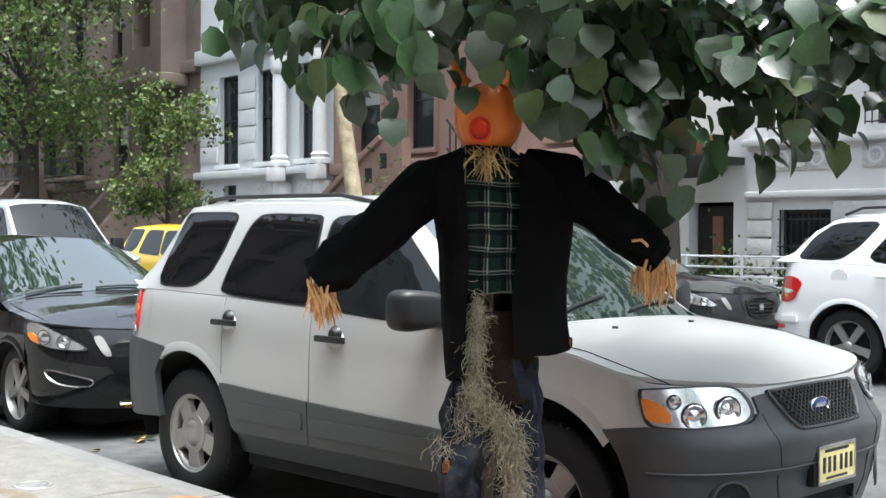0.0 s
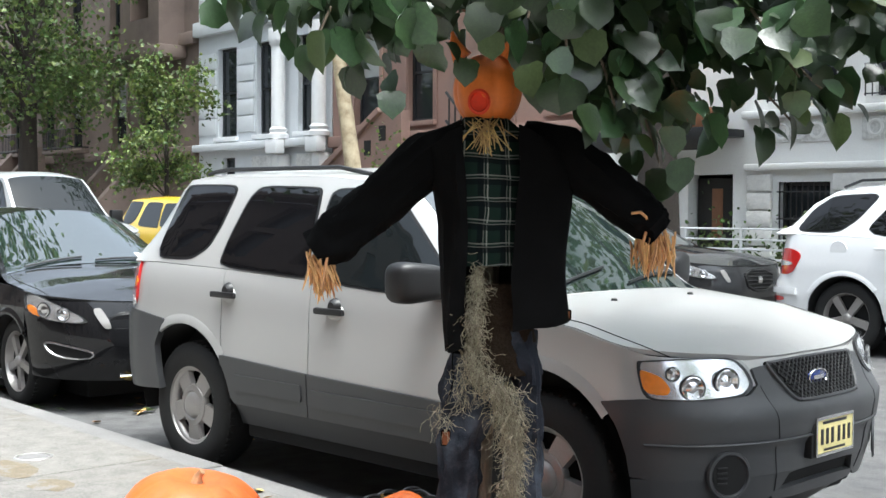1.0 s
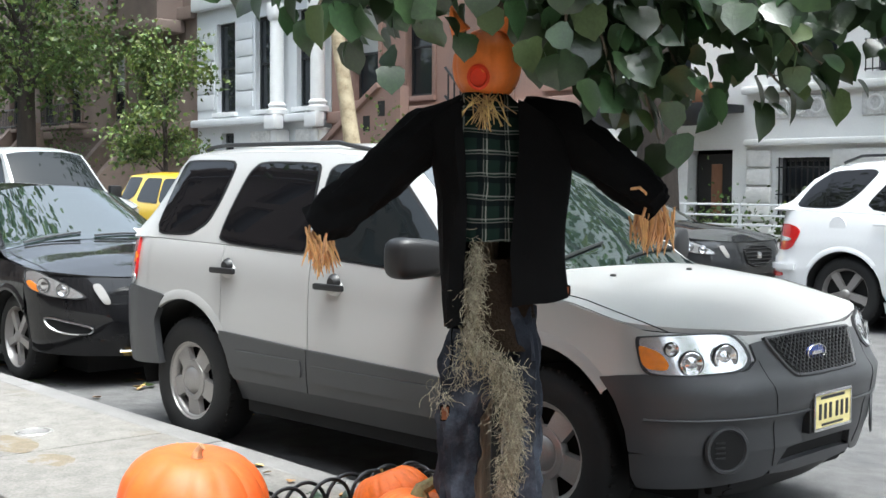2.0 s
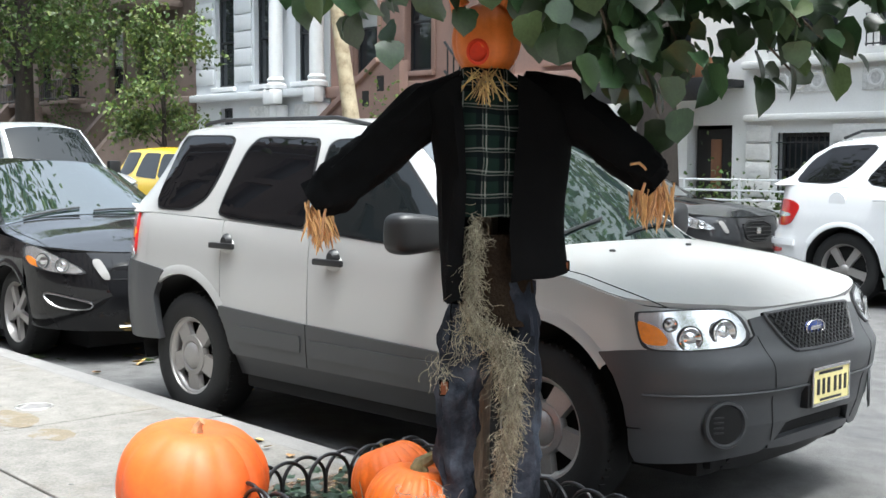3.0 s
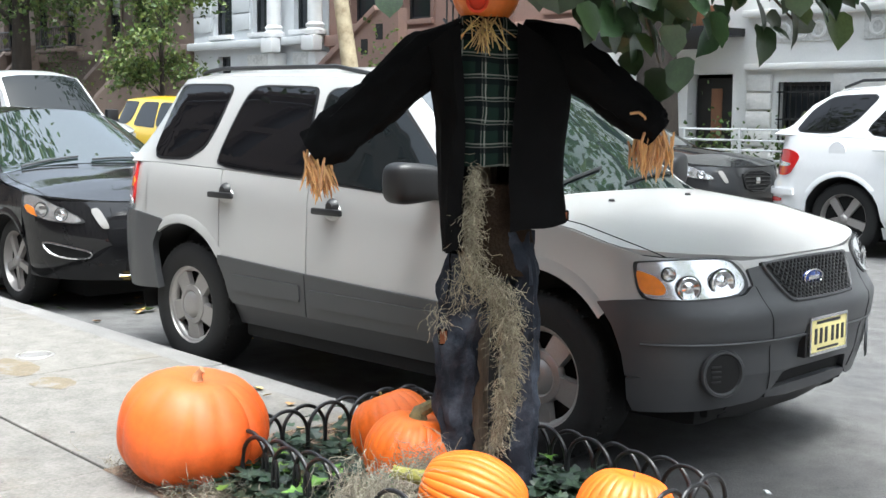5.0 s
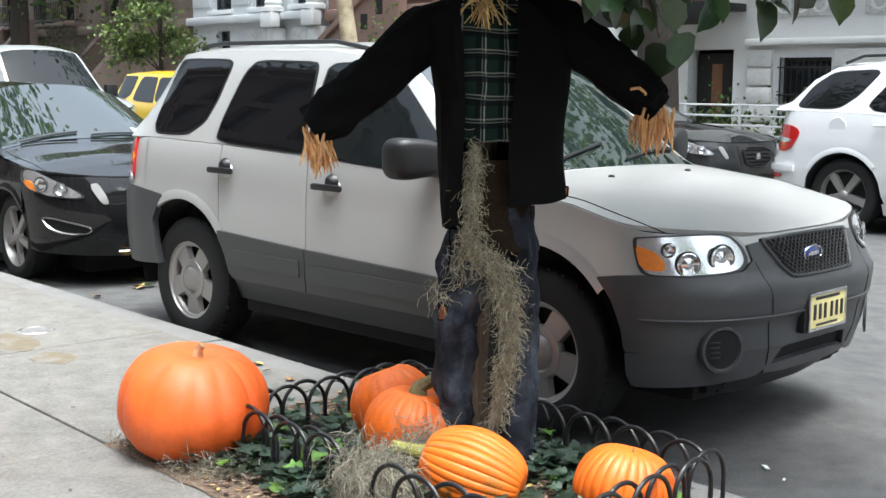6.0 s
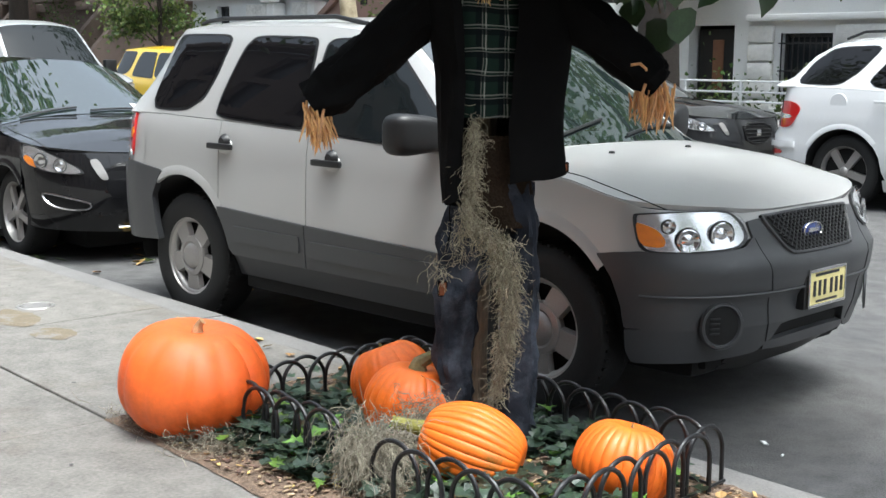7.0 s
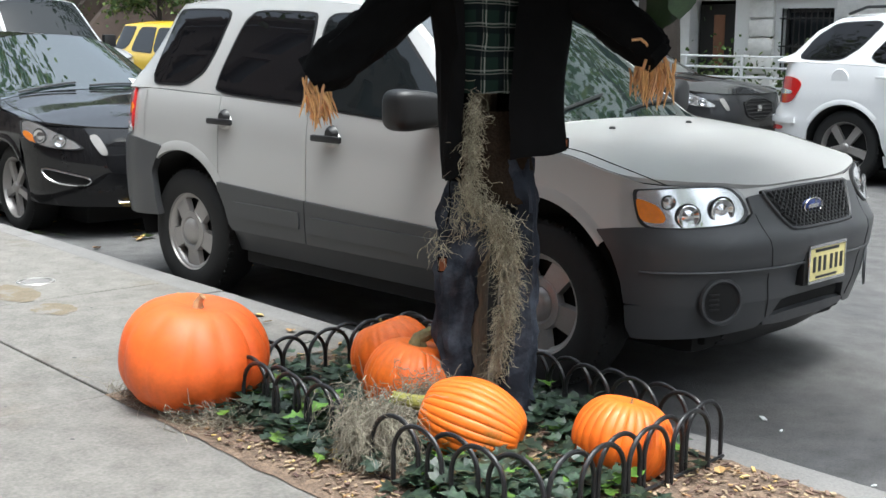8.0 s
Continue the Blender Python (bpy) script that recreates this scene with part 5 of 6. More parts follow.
def coat_side(inner, outer, seed):
    """One front of the jacket: from the opening round the side to the back."""
    rows = []
    nz = 26
    for j in range(nz + 1):
        t = j / nz
        z0 = 1.785 - t * (1.785 - (1.02 if outer(1) < 0 else 1.085))
        row = []
        for i in range(17):
            k = i / 16
            xi, xo = inner(t), outer(t)
            drop = (min(k, .5) * .07 if xo > 0 else -.02 * k) * t
            dep = .125 + .02 * t
            a = math.pi * k
            x = xi + (xo - xi) * math.sin(min(a, math.pi / 2)) if k < .5 else xo + (0 - xo) * (1 - math.sin(a))
            y = -dep * math.cos(a) * (1 if k < .5 else .8)
            f = .014 * noise.noise((k * 7 + seed, t * 2.2, 0)) + .006 * noise.noise((k * 19, t * 6 + seed, 1))
            z = z0 - (.13 * (abs(x) / .25) ** 2 * max(0, 1 - t * 5)) + drop
            row.append(sc.verts.new((x + f, y + f - .012, z + (.012 * noise.noise((k * 6, seed, 4)) if t == 1 else 0))))
        rows.append(row)
    for a, b in zip(rows, rows[1:]):
        for i in range(16):
            sc.faces.new((a[i], a[i + 1], b[i + 1], b[i])).material_index = 0


coat_side(lambda t: -.10 + .02 * math.sin(t * 3), lambda t: -.23 + .055 * min(1, t * 2.2) + .03 * max(0, t - .5), 1.0)
coat_side(lambda t: .085 - .02 * t, lambda t: .25 + .03 * t + .02 * math.sin(t * 6), 5.0)
cloth([(-.08, 0, 1.735, .06, .07, -1.2), (-.20, 0, 1.672, .088, .08, -1.0), (-.33, -.02, 1.555, .086, .075, -.85), (-.44, -.03, 1.462, .082, .07, -.85), (-.53, -.04, 1.390, .078, .065, -.9), (-.592, -.05, 1.340, .068, .058, -.95)], 0, wrinkle=.02, seed=9)
cloth([(.10, 0, 1.735, .06, .07, 1.2), (.235, 0, 1.69, .092, .08, .95), (.36, -.02, 1.585, .088, .075, .8), (.46, -.04, 1.505, .080, .068, .75), (.53, -.05, 1.45, .068, .058, .8), (.565, -.06, 1.415, .060, .05, .85)], 0, wrinkle=.02, seed=15)
# trousers: burnt, torn waist, two legs apart
cloth([(.0, 0, 1.24, .10, .08, 0), (.02, 0, 1.12, .12, .085, 0), (.02, 0, 1.02, .125, .09, 0), (.02, 0, .93, .13, .09, 0)], 10, wrinkle=.025, seed=21)
cloth([(-.05, 0, 1.00, .085, .075, 0), (-.075, -.02, .86, .088, .08, 0), (-.098, -.02, .72, .080, .07, 0), (-.108, -.01, .60, .068, .065, 0), (-.108, 0, .45, .058, .055, 0), (-.095, 0, .32, .052, .05, 0), (-.082, 0, .16, .044, .045, 0)], 2, wrinkle=.03, seed=27)
cloth([(.09, 0, 1.08, .07, .075, 0), (.12, 0, .93, .058, .075, 0), (.125, -.01, .78, .052, .07, 0), (.122, -.02, .62, .052, .065, 0), (.105, -.04, .45, .066, .062, 0), (.095, -.06, .30, .072, .06, 0), (.10, -.08, .19, .068, .055, 0), (.105, -.09, .11, .058, .05, 0)], 2, wrinkle=.025, seed=33)
# rust-coloured patches
for x, y, z, w, h in ((-.150, -.075, .72, .018, .028), (.262, -.05, 1.135, .010, .018), (.03, -.088, 1.02, .012, .02)):
    box(sc, x - w, x + w, y - .006, y + .01, z - h, z + h, bevel=.006, mi=3)
# raffia fingers and straw collar
for cx, cy, cz, n, L, sp in ((-.577, -.055, 1.325, 120, .115, .026), (.545, -.06, 1.405, 90, .125, .042)):
    for _ in range(n):
        p = Vector((cx + rs.gauss(0, sp * .7), cy + rs.gauss(0, .022), cz + rs.gauss(0, .02)))
        pts = [p]
        d = Vector((rs.gauss(.18 if cx < 0 else 0, .10), rs.gauss(0, .1), -1)).normalized()
        for i in range(4):
            d = (d + Vector((rs.gauss(0, .14), rs.gauss(0, .14), -.1))).normalized()
            p = p + d * L * rs.uniform(.14, .30)
            pts.append(p)
        tube(sc, pts, [.0032, .0052, .0046, .0036, .0012][:len(pts)], 4, 4)
tube(sc, [(.505, -.09, 1.38), (.517, -.10, 1.43), (.512, -.11, 1.465), (.492, -.11, 1.482), (.462, -.11, 1.478)], .0055, 5, 4)
for _ in range(42):
    p = Vector((-.02 + rs.gauss(0, .03), -.07 + rs.gauss(0, .012), 1.785 + rs.gauss(0, .008)))
    e = Vector((-.02 + rs.gauss(0, .045), -.12 + rs.gauss(0, .01), 1.70 + rs.gauss(0, .02)))
    tube(sc, [p, p.lerp(e, .5) + Vector((0, -.02, .005)), e], .0022, 3, 5)
# carved pumpkin head with horn-like ribs and a round mouth
head_rows = []
for j in range(25):
    th = math.pi * j / 24
    row = []
    for i in range(72):
        ph = 2 * math.pi * i / 72
        rr = (math.sin(th) ** .9) * (.96 + .06 * abs(math.sin(ph * 4.5)) ** .6)
        row.append(sc.verts.new((-.012 + .116 * rr * math.cos(ph), .01 + .11 * rr * math.sin(ph), 1.892 + .125 * math.cos(th))))
    head_rows.append(row)
for a, b in zip(head_rows, head_rows[1:]):
    for i in range(72):
        sc.faces.new((a[i], a[(i + 1) % 72], b[(i + 1) % 72], b[i])).material_index = 6
lathe(sc, [(.038, -.012), (.030, -.016), (.026, .0), (.0, .002)], sides=20, mi=7, m=Matrix.Translation((-.045, -.098, 1.845)) @ Matrix.Diagonal((1, 1, 1.15, 1)))
for sgn in (-1, 1):
    tube(sc, [(-.03 + sgn * .07, -.02, 2.0), (-.03 + sgn * .095, -.02, 2.045), (-.03 + sgn * .105, -.02, 2.09)], [.035, .02, .004], 8, 6)
# dry moss down the front
for x, z, wide, tall, n in ((-.05, 1.24, .014, .04, 170), (-.058, 1.14, .017, .05, 240), (-.06, 1.03, .022, .05, 240), (-.04, .95, .028, .03, 190), (.03, .89, .034, .03, 300), (.06, .80, .032, .04, 360), (.080, .71, .022, .05, 330),
                            (.072, .60, .018, .05, 280), (.052, .50, .016, .05, 230), (.034, .41, .013, .035, 150), (.012, .33, .009, .03, 70), (-.10, .90, .02, .04, 60), (-.165, .80, .02, .03, 36)):
    moss(sc, (x, -.125, z), .085, n, (wide * .8, .014, tall), rs, 8, .9, thick=.0008)
tube(sc, [(-.125, -.08, 1.05), (-.13, -.09, .98), (-.125, -.09, .92), (-.14, -.09, .86)], .0022, 4, 0)
scarecrow = part("scarecrow", sc, MATS)
SPOT = (.563, -1.602)
scarecrow.matrix_basis = pose(SPOT[0], SPOT[1], 0, 0, 0, 48.6)
tagged(scarecrow, "scarecrow in black jacket, plaid shirt and torn jeans", "scarecrow")

# ---- young linden tree that carries the scarecrow ----
tree = thing("linden_tree", "young linden tree with drooping heart-shaped leaves", "tree", (SPOT[0], SPOT[1], 0), 48.6)
tr = tube(bmesh.new(), [(-.035, .03, .05), (-.032, .04, .5), (-.01, .08, 1.2), (.02, .12, 1.9), (.05, .16, 2.4), (.10, .22, 3.2), (.1, .3, 4.2)], [.046, .040, .040, .044, .04, .034, .02], 12)
part("trunk", tr, BARK, tree)
rt = random.Random(31)
heart = []
for k in range(6):
    me = bpy.data.meshes.new("leaf")
    bm = leaf_shape(bmesh.new(), Matrix.Identity(4), 1.0, "heart", fold=[.1, .25, .35, .2, .05, .3][k], curl=[.1, .25, .3, .45, .2, .0][k])
    bm.to_mesh(me)
    bm.free()
    me.polygons.foreach_set("use_smooth", [True] * len(me.polygons))
    me.materials.append(LEAF_PALE if k == 5 else LEAF)
    heart.append(me)
crown = bmesh.new()
limbs = [  # ends of the drooping limbs: x along the picture plane, y away, z up, and how many leaves
    (-.75, -.3, 2.15, 46), (-.55, -.5, 2.02, 46), (-.95, .5, 2.3, 40), (-.35, -.2, 1.98, 44), (-.27, -.55, 2.06, 44), (.10, -.45, 2.07, 40), (.25, -.35, 1.86, 46), (.42, -.2, 1.86, 44),
    (.60, -.35, 1.78, 40), (.55, .3, 1.80, 40), (.72, -.4, 1.98, 46), (.90, -.5, 1.88, 44), (1.1, -.2, 2.10, 46), (1.3, .2, 2.12, 46), (1.5, .5, 2.2, 44), (-.3, .5, 2.25, 40), (.35, .6, 2.2, 40),
    (.9, .7, 2.2, 44), (1.45, -.5, 2.25, 44), (.1, -.9, 2.25, 40), (-.6, -.1, 2.4, 44), (.5, -.6, 2.3, 46), (1.0, .1, 2.4, 46), (1.8, .1, 2.4, 44), (-.2, .0, 2.45, 44), (.3, .1, 2.5, 44), (.7, .3, 2.55, 44),
    (1.4, .9, 2.5, 46), (-1.0, .2, 2.55, 40), (.0, -.4, 2.65, 40), (1.2, -.4, 2.7, 40), (2.0, .8, 2.6, 40), (.6, -.2, 2.8, 40), (-.6, .6, 2.8, 40),
    (1.75, -.3, 2.12, 46), (1.6, .3, 2.0, 40), (1.95, .3, 2.2, 44), (1.25, -.6, 2.0, 36), (2.1, -.2, 2.3, 46), (1.9, .7, 2.35, 46), (1.55, -.1, 2.35, 46), (-.85, -.4, 2.35, 40), (-.45, -.6, 2.35, 40), (.57, .0, 1.64, 22), (.62, -.1, 1.72, 24), (1.0, -.1, 1.76, 20), (1.05, -.3, 1.84, 24), (.35, -.4, 1.80, 26)]
made = 0
for ex, ey, ez, n in limbs:
    rise = max(.15, 2.75 - ez) + rt.uniform(0, .2)
    a = Vector((.03, .13, 2.05 + .35 * rt.random()))
    e = Vector((ex, ey, ez))
    mid = a.lerp(e, .55) + Vector((0, 0, rise * .55))
    path = []
    for i in range(13):
        t = i / 12
        path.append(a * (1 - t) ** 2 + mid * 2 * t * (1 - t) + e * t * t + Vector((rt.gauss(0, .012), rt.gauss(0, .012), rt.gauss(0, .008))))
    part("branch", tube(bmesh.new(), path, [.016 * (1 - i / 13) + .0025 for i in range(13)], 6), BARK, tree)
    for q in range(int(n * 1.6)):
        t = 1 - abs(rt.gauss(0, .34))
        if t < .12:
            continue
        i = min(11, int(t * 12))
        p = path[i].lerp(path[i + 1], t * 12 - i) + Vector((rt.gauss(0, .09), rt.gauss(0, .09), rt.gauss(-.01, .05)))
        out = math.atan2(p.y, p.x) - math.pi / 2 + rt.gauss(0, .7)
        droop = rt.gauss(-1.38 if p.x < .3 else -1.1, .3)
        if p.x > .6 and p.z > 1.95:
            out, droop = math.pi + rt.gauss(0, .6), rt.gauss(-.72, .25)
        m = Matrix.Translation(p) @ Euler((droop, rt.gauss(0, .35), out)).to_matrix().to_4x4()
        s = rt.uniform(.055, .118)
        if made < 300 and ey < .35 and ez < 2.36 and t > .45:
            ob = new("leaf", rt.choice(heart[:5]) if rt.random() > .06 else heart[5])
            ob.parent = tree
            ob.matrix_basis = m @ Matrix.Diagonal((s, s, s, 1))
            made += 1
        else:
            leaf_shape(crown, m, s, "heart", 1 if rt.random() < .09 else 0, fold=rt.uniform(.05, .35), curl=rt.uniform(0, .4))
tagged(part("crown", crown, [LEAF, LEAF_PALE], tree), kind="stuff")


# ---- the other cars ----
SALOON = dict(category="car", zk=[.2, .35, .55, .75, .9, 1.0, 1.5], wk=[.84, .90, .925, .925, .905, .885, .62],
              belt=([-3.8, -2.6, -1.2, -.5, 0, .35, .6, 1.0], [.99, .98, .95, .93, .90, .86, .82, .74]),
              edge=([-3.8, -3.2, -2.7, -2.0, -1.3, -.5, -.1, .35, .6, 1.0], [1.0, 1.04, 1.27, 1.39, 1.38, .96, .91, .87, .83, .75]),
              crest=([-3.8, -3.2, -2.7, -2.0, -1.3, -.45, -.1, .35, .6, 1.0], [1.03, 1.08, 1.36, 1.49, 1.47, 1.03, 1.00, .95, .89, .77]),
              topw=([-3.8, -3.2, -2.6, -1.3, -.5, -.2, .4, 1.0], [.80, .72, .60, .60, .78, .86, .90, .92]), crown=2.6,
              clad=([-4, 2], [.26, .26]), claddings=None, sill=.27, hub=.325, arch=.365, base=2.776, xf=.30, rx=.62, ry=.66, xr=-3.3, rrx=.45, rry=.4,
              nose=([.2, .35, .5, .65, .8, .9], [-.08, .0, .02, .0, -.05, -.1]), tail=([.3, 1.2], [0, -.05]), gaps=[-2.45, -1.45, -.42], cabin=(-3.25, -.5), roof=(-2.55, -1.3), cowl=-.44,
              nose_top=.79, boot=(-3.72, -3.26),
              windows=[([(-2.7, 1.02), (-2.5, 1.25), (-1.95, 1.34), (-1.5, 1.34), (-1.48, 1.0)], PRIVACY), ([(-1.42, .99), (-1.44, 1.34), (-1.25, 1.33), (-.72, 1.02), (-.75, .98)], CLEAR_DARK)])


def saloon_front(c, wrap, mid, lamps=True):
    """Bumper, grille with bright slats, lamps and intakes."""
    part("front_bumper", panel([(.30, .26), (.37, .33), (.36, .60), (.31, .70), (.31, .855), (.6, .82), (mid, .79), (2 * mid - .6, .82), (2 * mid - .31, .855), (2 * mid - .31, .70), (2 * mid - .36, .6), (2 * mid - .37, .33),
                                (2 * mid - .3, .26), (mid, .22)], wrap, step=.06, lift=.002, depth=.04, rounds=1, radius=.1), c["paint"], c["ob"])
    gr = part("grille", panel([(mid - .30, .74), (mid - .25, .52), (mid + .25, .52), (mid + .30, .74)], wrap, lift=.008, depth=.01, rounds=1), VOID, c["ob"])
    for k in range(5):
        z = .54 + .045 * k
        part("grille_slat", tube(bmesh.new(), [tuple(Vector(wrap(mid + u * (.245 + .01 * k), z)) + Vector((.014, 0, 0))) for u in (-1, -.5, 0, .5, 1)], .008, 6), c.get("trim", CHROME), gr)
    part("grille_frame", tube(bmesh.new(), [tuple(Vector(wrap(p.x, p.y)) + Vector((.012, 0, 0))) for p in smooth_outline([(mid - .30, .75, 0), (mid - .25, .51, 0), (mid + .25, .51, 0), (mid + .30, .75, 0)], rounds=1)], .012, 6, closed=True), c.get("trim", CHROME), gr)
    part("lower_intake", panel([(mid - .45, .28), (mid - .40, .42), (mid + .40, .42), (mid + .45, .28)], wrap, lift=.008, depth=.01, rounds=1), VOID, c["ob"])
    part("lower_trim", tube(bmesh.new(), [tuple(Vector(wrap(mid + u * .5, .27)) + Vector((.014, 0, 0))) for u in (-1, -.5, 0, .5, 1)], .009, 6), CHROME, c["ob"])
    for flip in (False, True):
        fix = mirrored if flip else (lambda b: b)
        headlight(wrap, [(.32, .855), (.36, .755), (.60, .675), (.84, .655), (.90, .67), (.84, .72), (.66, .80), (.46, .865)], c["ob"], flip, [(.57, .755, .05), (.73, .725, .045)], [(.37, .77), (.44, .725), (.54, .70), (.52, .745), (.42, .79)])
        part("running_light", fix(panel([(.93, .76), (1.0, .62), (1.06, .62), (1.0, .77)], wrap, lift=.012, depth=.01)), STEEL, c["ob"])
        fo = [(.52, .545), (.60, .425), (.88, .40), (.93, .445), (.86, .475)]
        f = part("fog_intake", fix(panel(fo, wrap, lift=.006, depth=.01)), VOID, c["ob"])
        part("fog_trim", fix(tube(bmesh.new(), [tuple(Vector(wrap(p.x, p.y)) * 1.0 + Vector((.008, -.008, 0))) for p in smooth_outline([(*q, 0) for q in fo])], .009, 6, closed=True)), CHROME, f)


blk, b_side, b_top, b_wrap = car("saloon_car", "glossy black saloon car parked behind the silver SUV", SALOON, (-5.4, .02, 0), 0, BLACK_PAINT, (.33, .235, 5, STEEL, dict(hub=.045, spoke_w=.06)))
saloon_front(dict(ob=blk, paint=BLACK_PAINT), b_wrap, SALOON["middle"])
for y0 in (-.6, 0):
    part("wiper", tube(bmesh.new(), [tuple(Vector(b_top(-.47 - .05 * k / 6, y0 + .5 * k / 6)) + Vector((0, 0, .018))) for k in range(7)], .009, 6), DARK, blk)
st = part("inspection_sticker", panel([(-.62, .42), (-.62, .52), (-.54, .52), (-.54, .42)], b_top, lift=.009, depth=.002, rounds=0), PAPER, blk, "white sticker on the windscreen")
for y0 in (-.78, .78):
    bm = bmesh.new()
    bmesh.ops.create_uvsphere(bm, u_segments=16, v_segments=10, radius=1)
    for v in bm.verts:
        v.co = Vector((-.62 + .06 * v.co.x, y0 * 1.28 + .11 * v.co.y, 1.02 + .07 * v.co.z))
    part("door_mirror", bm, BLACK_PAINT, blk)
    part("mirror_arm", block(-.65, -.6, min(y0, y0 * 1.2), max(y0, y0 * 1.2), .96, .99, .01), BLACK_PAINT, blk)

gry, g_side, g_top, g_wrap = car("saloon_car", "dark grey saloon car parked across the street", dict(SALOON), (-5.95, 8.25, 0), 0, GREY_PAINT, (.33, .225, 7, STEEL))
saloon_front(dict(ob=gry, paint=GREY_PAINT, trim=DARK), g_wrap, SALOON["middle"])
part("emblem", block(.93, .945, -.045, .045, .60, .68, .006), CHROME, gry)

WAGON = dict(category="car", zk=[.25, .4, .6, .9, 1.1, 1.25, 1.8], wk=[.86, .92, .945, .95, .935, .91, .66],
             belt=([-3.9, -2.9, -1.5, -.4, 0, .5, .9], [1.24, 1.22, 1.16, 1.10, 1.06, .98, .88]),
             edge=([-3.85, -3.65, -3.4, -3.15, -2.5, -1.5, -.4, 0, .5, .9], [1.25, 1.32, 1.55, 1.68, 1.72, 1.71, 1.14, 1.07, .99, .89]),
             crest=([-3.9, -3.7, -3.45, -3.2, -2.5, -1.5, -.35, 0, .5, .9], [1.27, 1.36, 1.62, 1.74, 1.79, 1.77, 1.18, 1.14, 1.05, .92]),
             topw=([-3.9, -3.3, -2.5, -1.4, -.4, -.2, .5, 1.0], [.76, .70, .68, .68, .80, .90, .93, .94]), crown=3,
             clad=([-4, 2], [.3, .3]), claddings=None, sill=.32, hub=.38, arch=.44, base=2.915, xf=.35, rx=.5, ry=.6, xr=-3.45, rrx=.42, rry=.42,
             nose=([.2, .5, .9], [-.05, 0, -.08]), tail=([.3, .5, .75, .8, 1.3], [.02, .05, .03, -.04, -.1]), gaps=[-2.35, -1.3, -.35], cabin=(-3.75, -.4), roof=(-3.2, -1.48), cowl=-.33, nose_top=.9,
             windows=[([(-3.5, 1.27), (-3.36, 1.50), (-3.15, 1.63), (-2.62, 1.66), (-2.82, 1.40), (-2.98, 1.29), (-3.1, 1.27)], PRIVACY),
                      ([(-2.72, 1.25), (-2.42, 1.62), (-2.3, 1.66), (-1.85, 1.66), (-1.83, 1.21)], PRIVACY), ([(-1.75, 1.2), (-1.77, 1.65), (-1.5, 1.64), (-.75, 1.2), (-.78, 1.17)], CLEAR_DARK)])
wag, w_side, w_top, w_wrap = car("suv", "white SUV with a dark wrapped rear window parked across the street", WAGON, (-.15, 7.78, 0), 0, WHITE_PAINT, (.38, .265, 5, STEEL, dict(hub=.05, spoke_w=.085)))
WB = WAGON["back"]
both("tail_panel", lambda: panel([(-3.444, .32), (-3.444, 1.235), (WB + .001, 1.235), (WB + .001, .32)], w_wrap, step=.06, rounds=0), WHITE_PAINT, wag)
both("tail_lamp", lambda: panel([(-3.40, 1.0), (-3.50, .84), (-3.60, .80), (-3.95, .82), (-3.95, 1.06), (-3.6, 1.09), (-3.45, 1.06)], w_wrap, lift=.010, depth=.02), RED_LENS, wag, "red and clear tail lamp")
both("reversing_lamp", lambda: panel([(-3.50, .94), (-3.53, .90), (-3.9, .90), (-3.9, .97)], w_wrap, lift=.013, depth=.01), REFLECTOR, wag)
both("bumper_reflector", lambda: panel([(-3.62, .52), (-3.62, .57), (-3.9, .57), (-3.9, .52)], w_wrap, lift=.012, depth=.01), RED_LENS, wag)
part("rear_bumper_step", panel([(-3.46, .60), (-3.46, .66), (2 * WB + 3.46, .66), (2 * WB + 3.46, .60)], w_wrap, step=.08, lift=.03, depth=.05, rounds=0), WHITE_PAINT, wag)
both("roof_rail", lambda: tube(bmesh.new(), [(x, -.62, interp(x, [-3.1, -2.9, -1.8, -1.5], [1.73, 1.80, 1.82, 1.76])) for x in (-3.1, -3.0, -2.9, -2.4, -1.8, -1.6, -1.5)], .016, 8), DARK, wag)
both("front_wrap", lambda: panel([(.354, .3), (.354, .95), (WAGON["middle"], .92), (WAGON["middle"], .3)], w_wrap, step=.08, rounds=0), WHITE_PAINT, wag)
for x, z in ((-2.55, 1.10), (-1.5, 1.06)):
    y = w_side(x, z)[1]
    part("door_handle", box(bmesh.new(), x - .02, x + .20, y - .045, y - .02, z - .014, z + .016, bevel=.01), WHITE_PAINT, wag)
part("fuel_flap", lathe(bmesh.new(), [(0, -.002), (.095, -.002), (.10, .004)], sides=28, m=Matrix.Translation((-2.98, w_side(-2.98, 1.08)[1], 1.08))), WHITE_PAINT, wag)


def other(spec, kx, kz, **more):
    """The same kind of body in other proportions."""
    s = dict(spec)
    for key in ("belt", "edge", "crest"):
        s[key] = (list(spec[key][0]), [z * kz for z in spec[key][1]])
    s["zk"] = [z * kz for z in spec["zk"]]
    s["clad"] = ([-5, 3], [.3, .3])
    s["claddings"] = None
    s["windows"] = [([(x, z * kz) for x, z in o], m) for o, m in spec["windows"]]
    s.update(more)
    return s


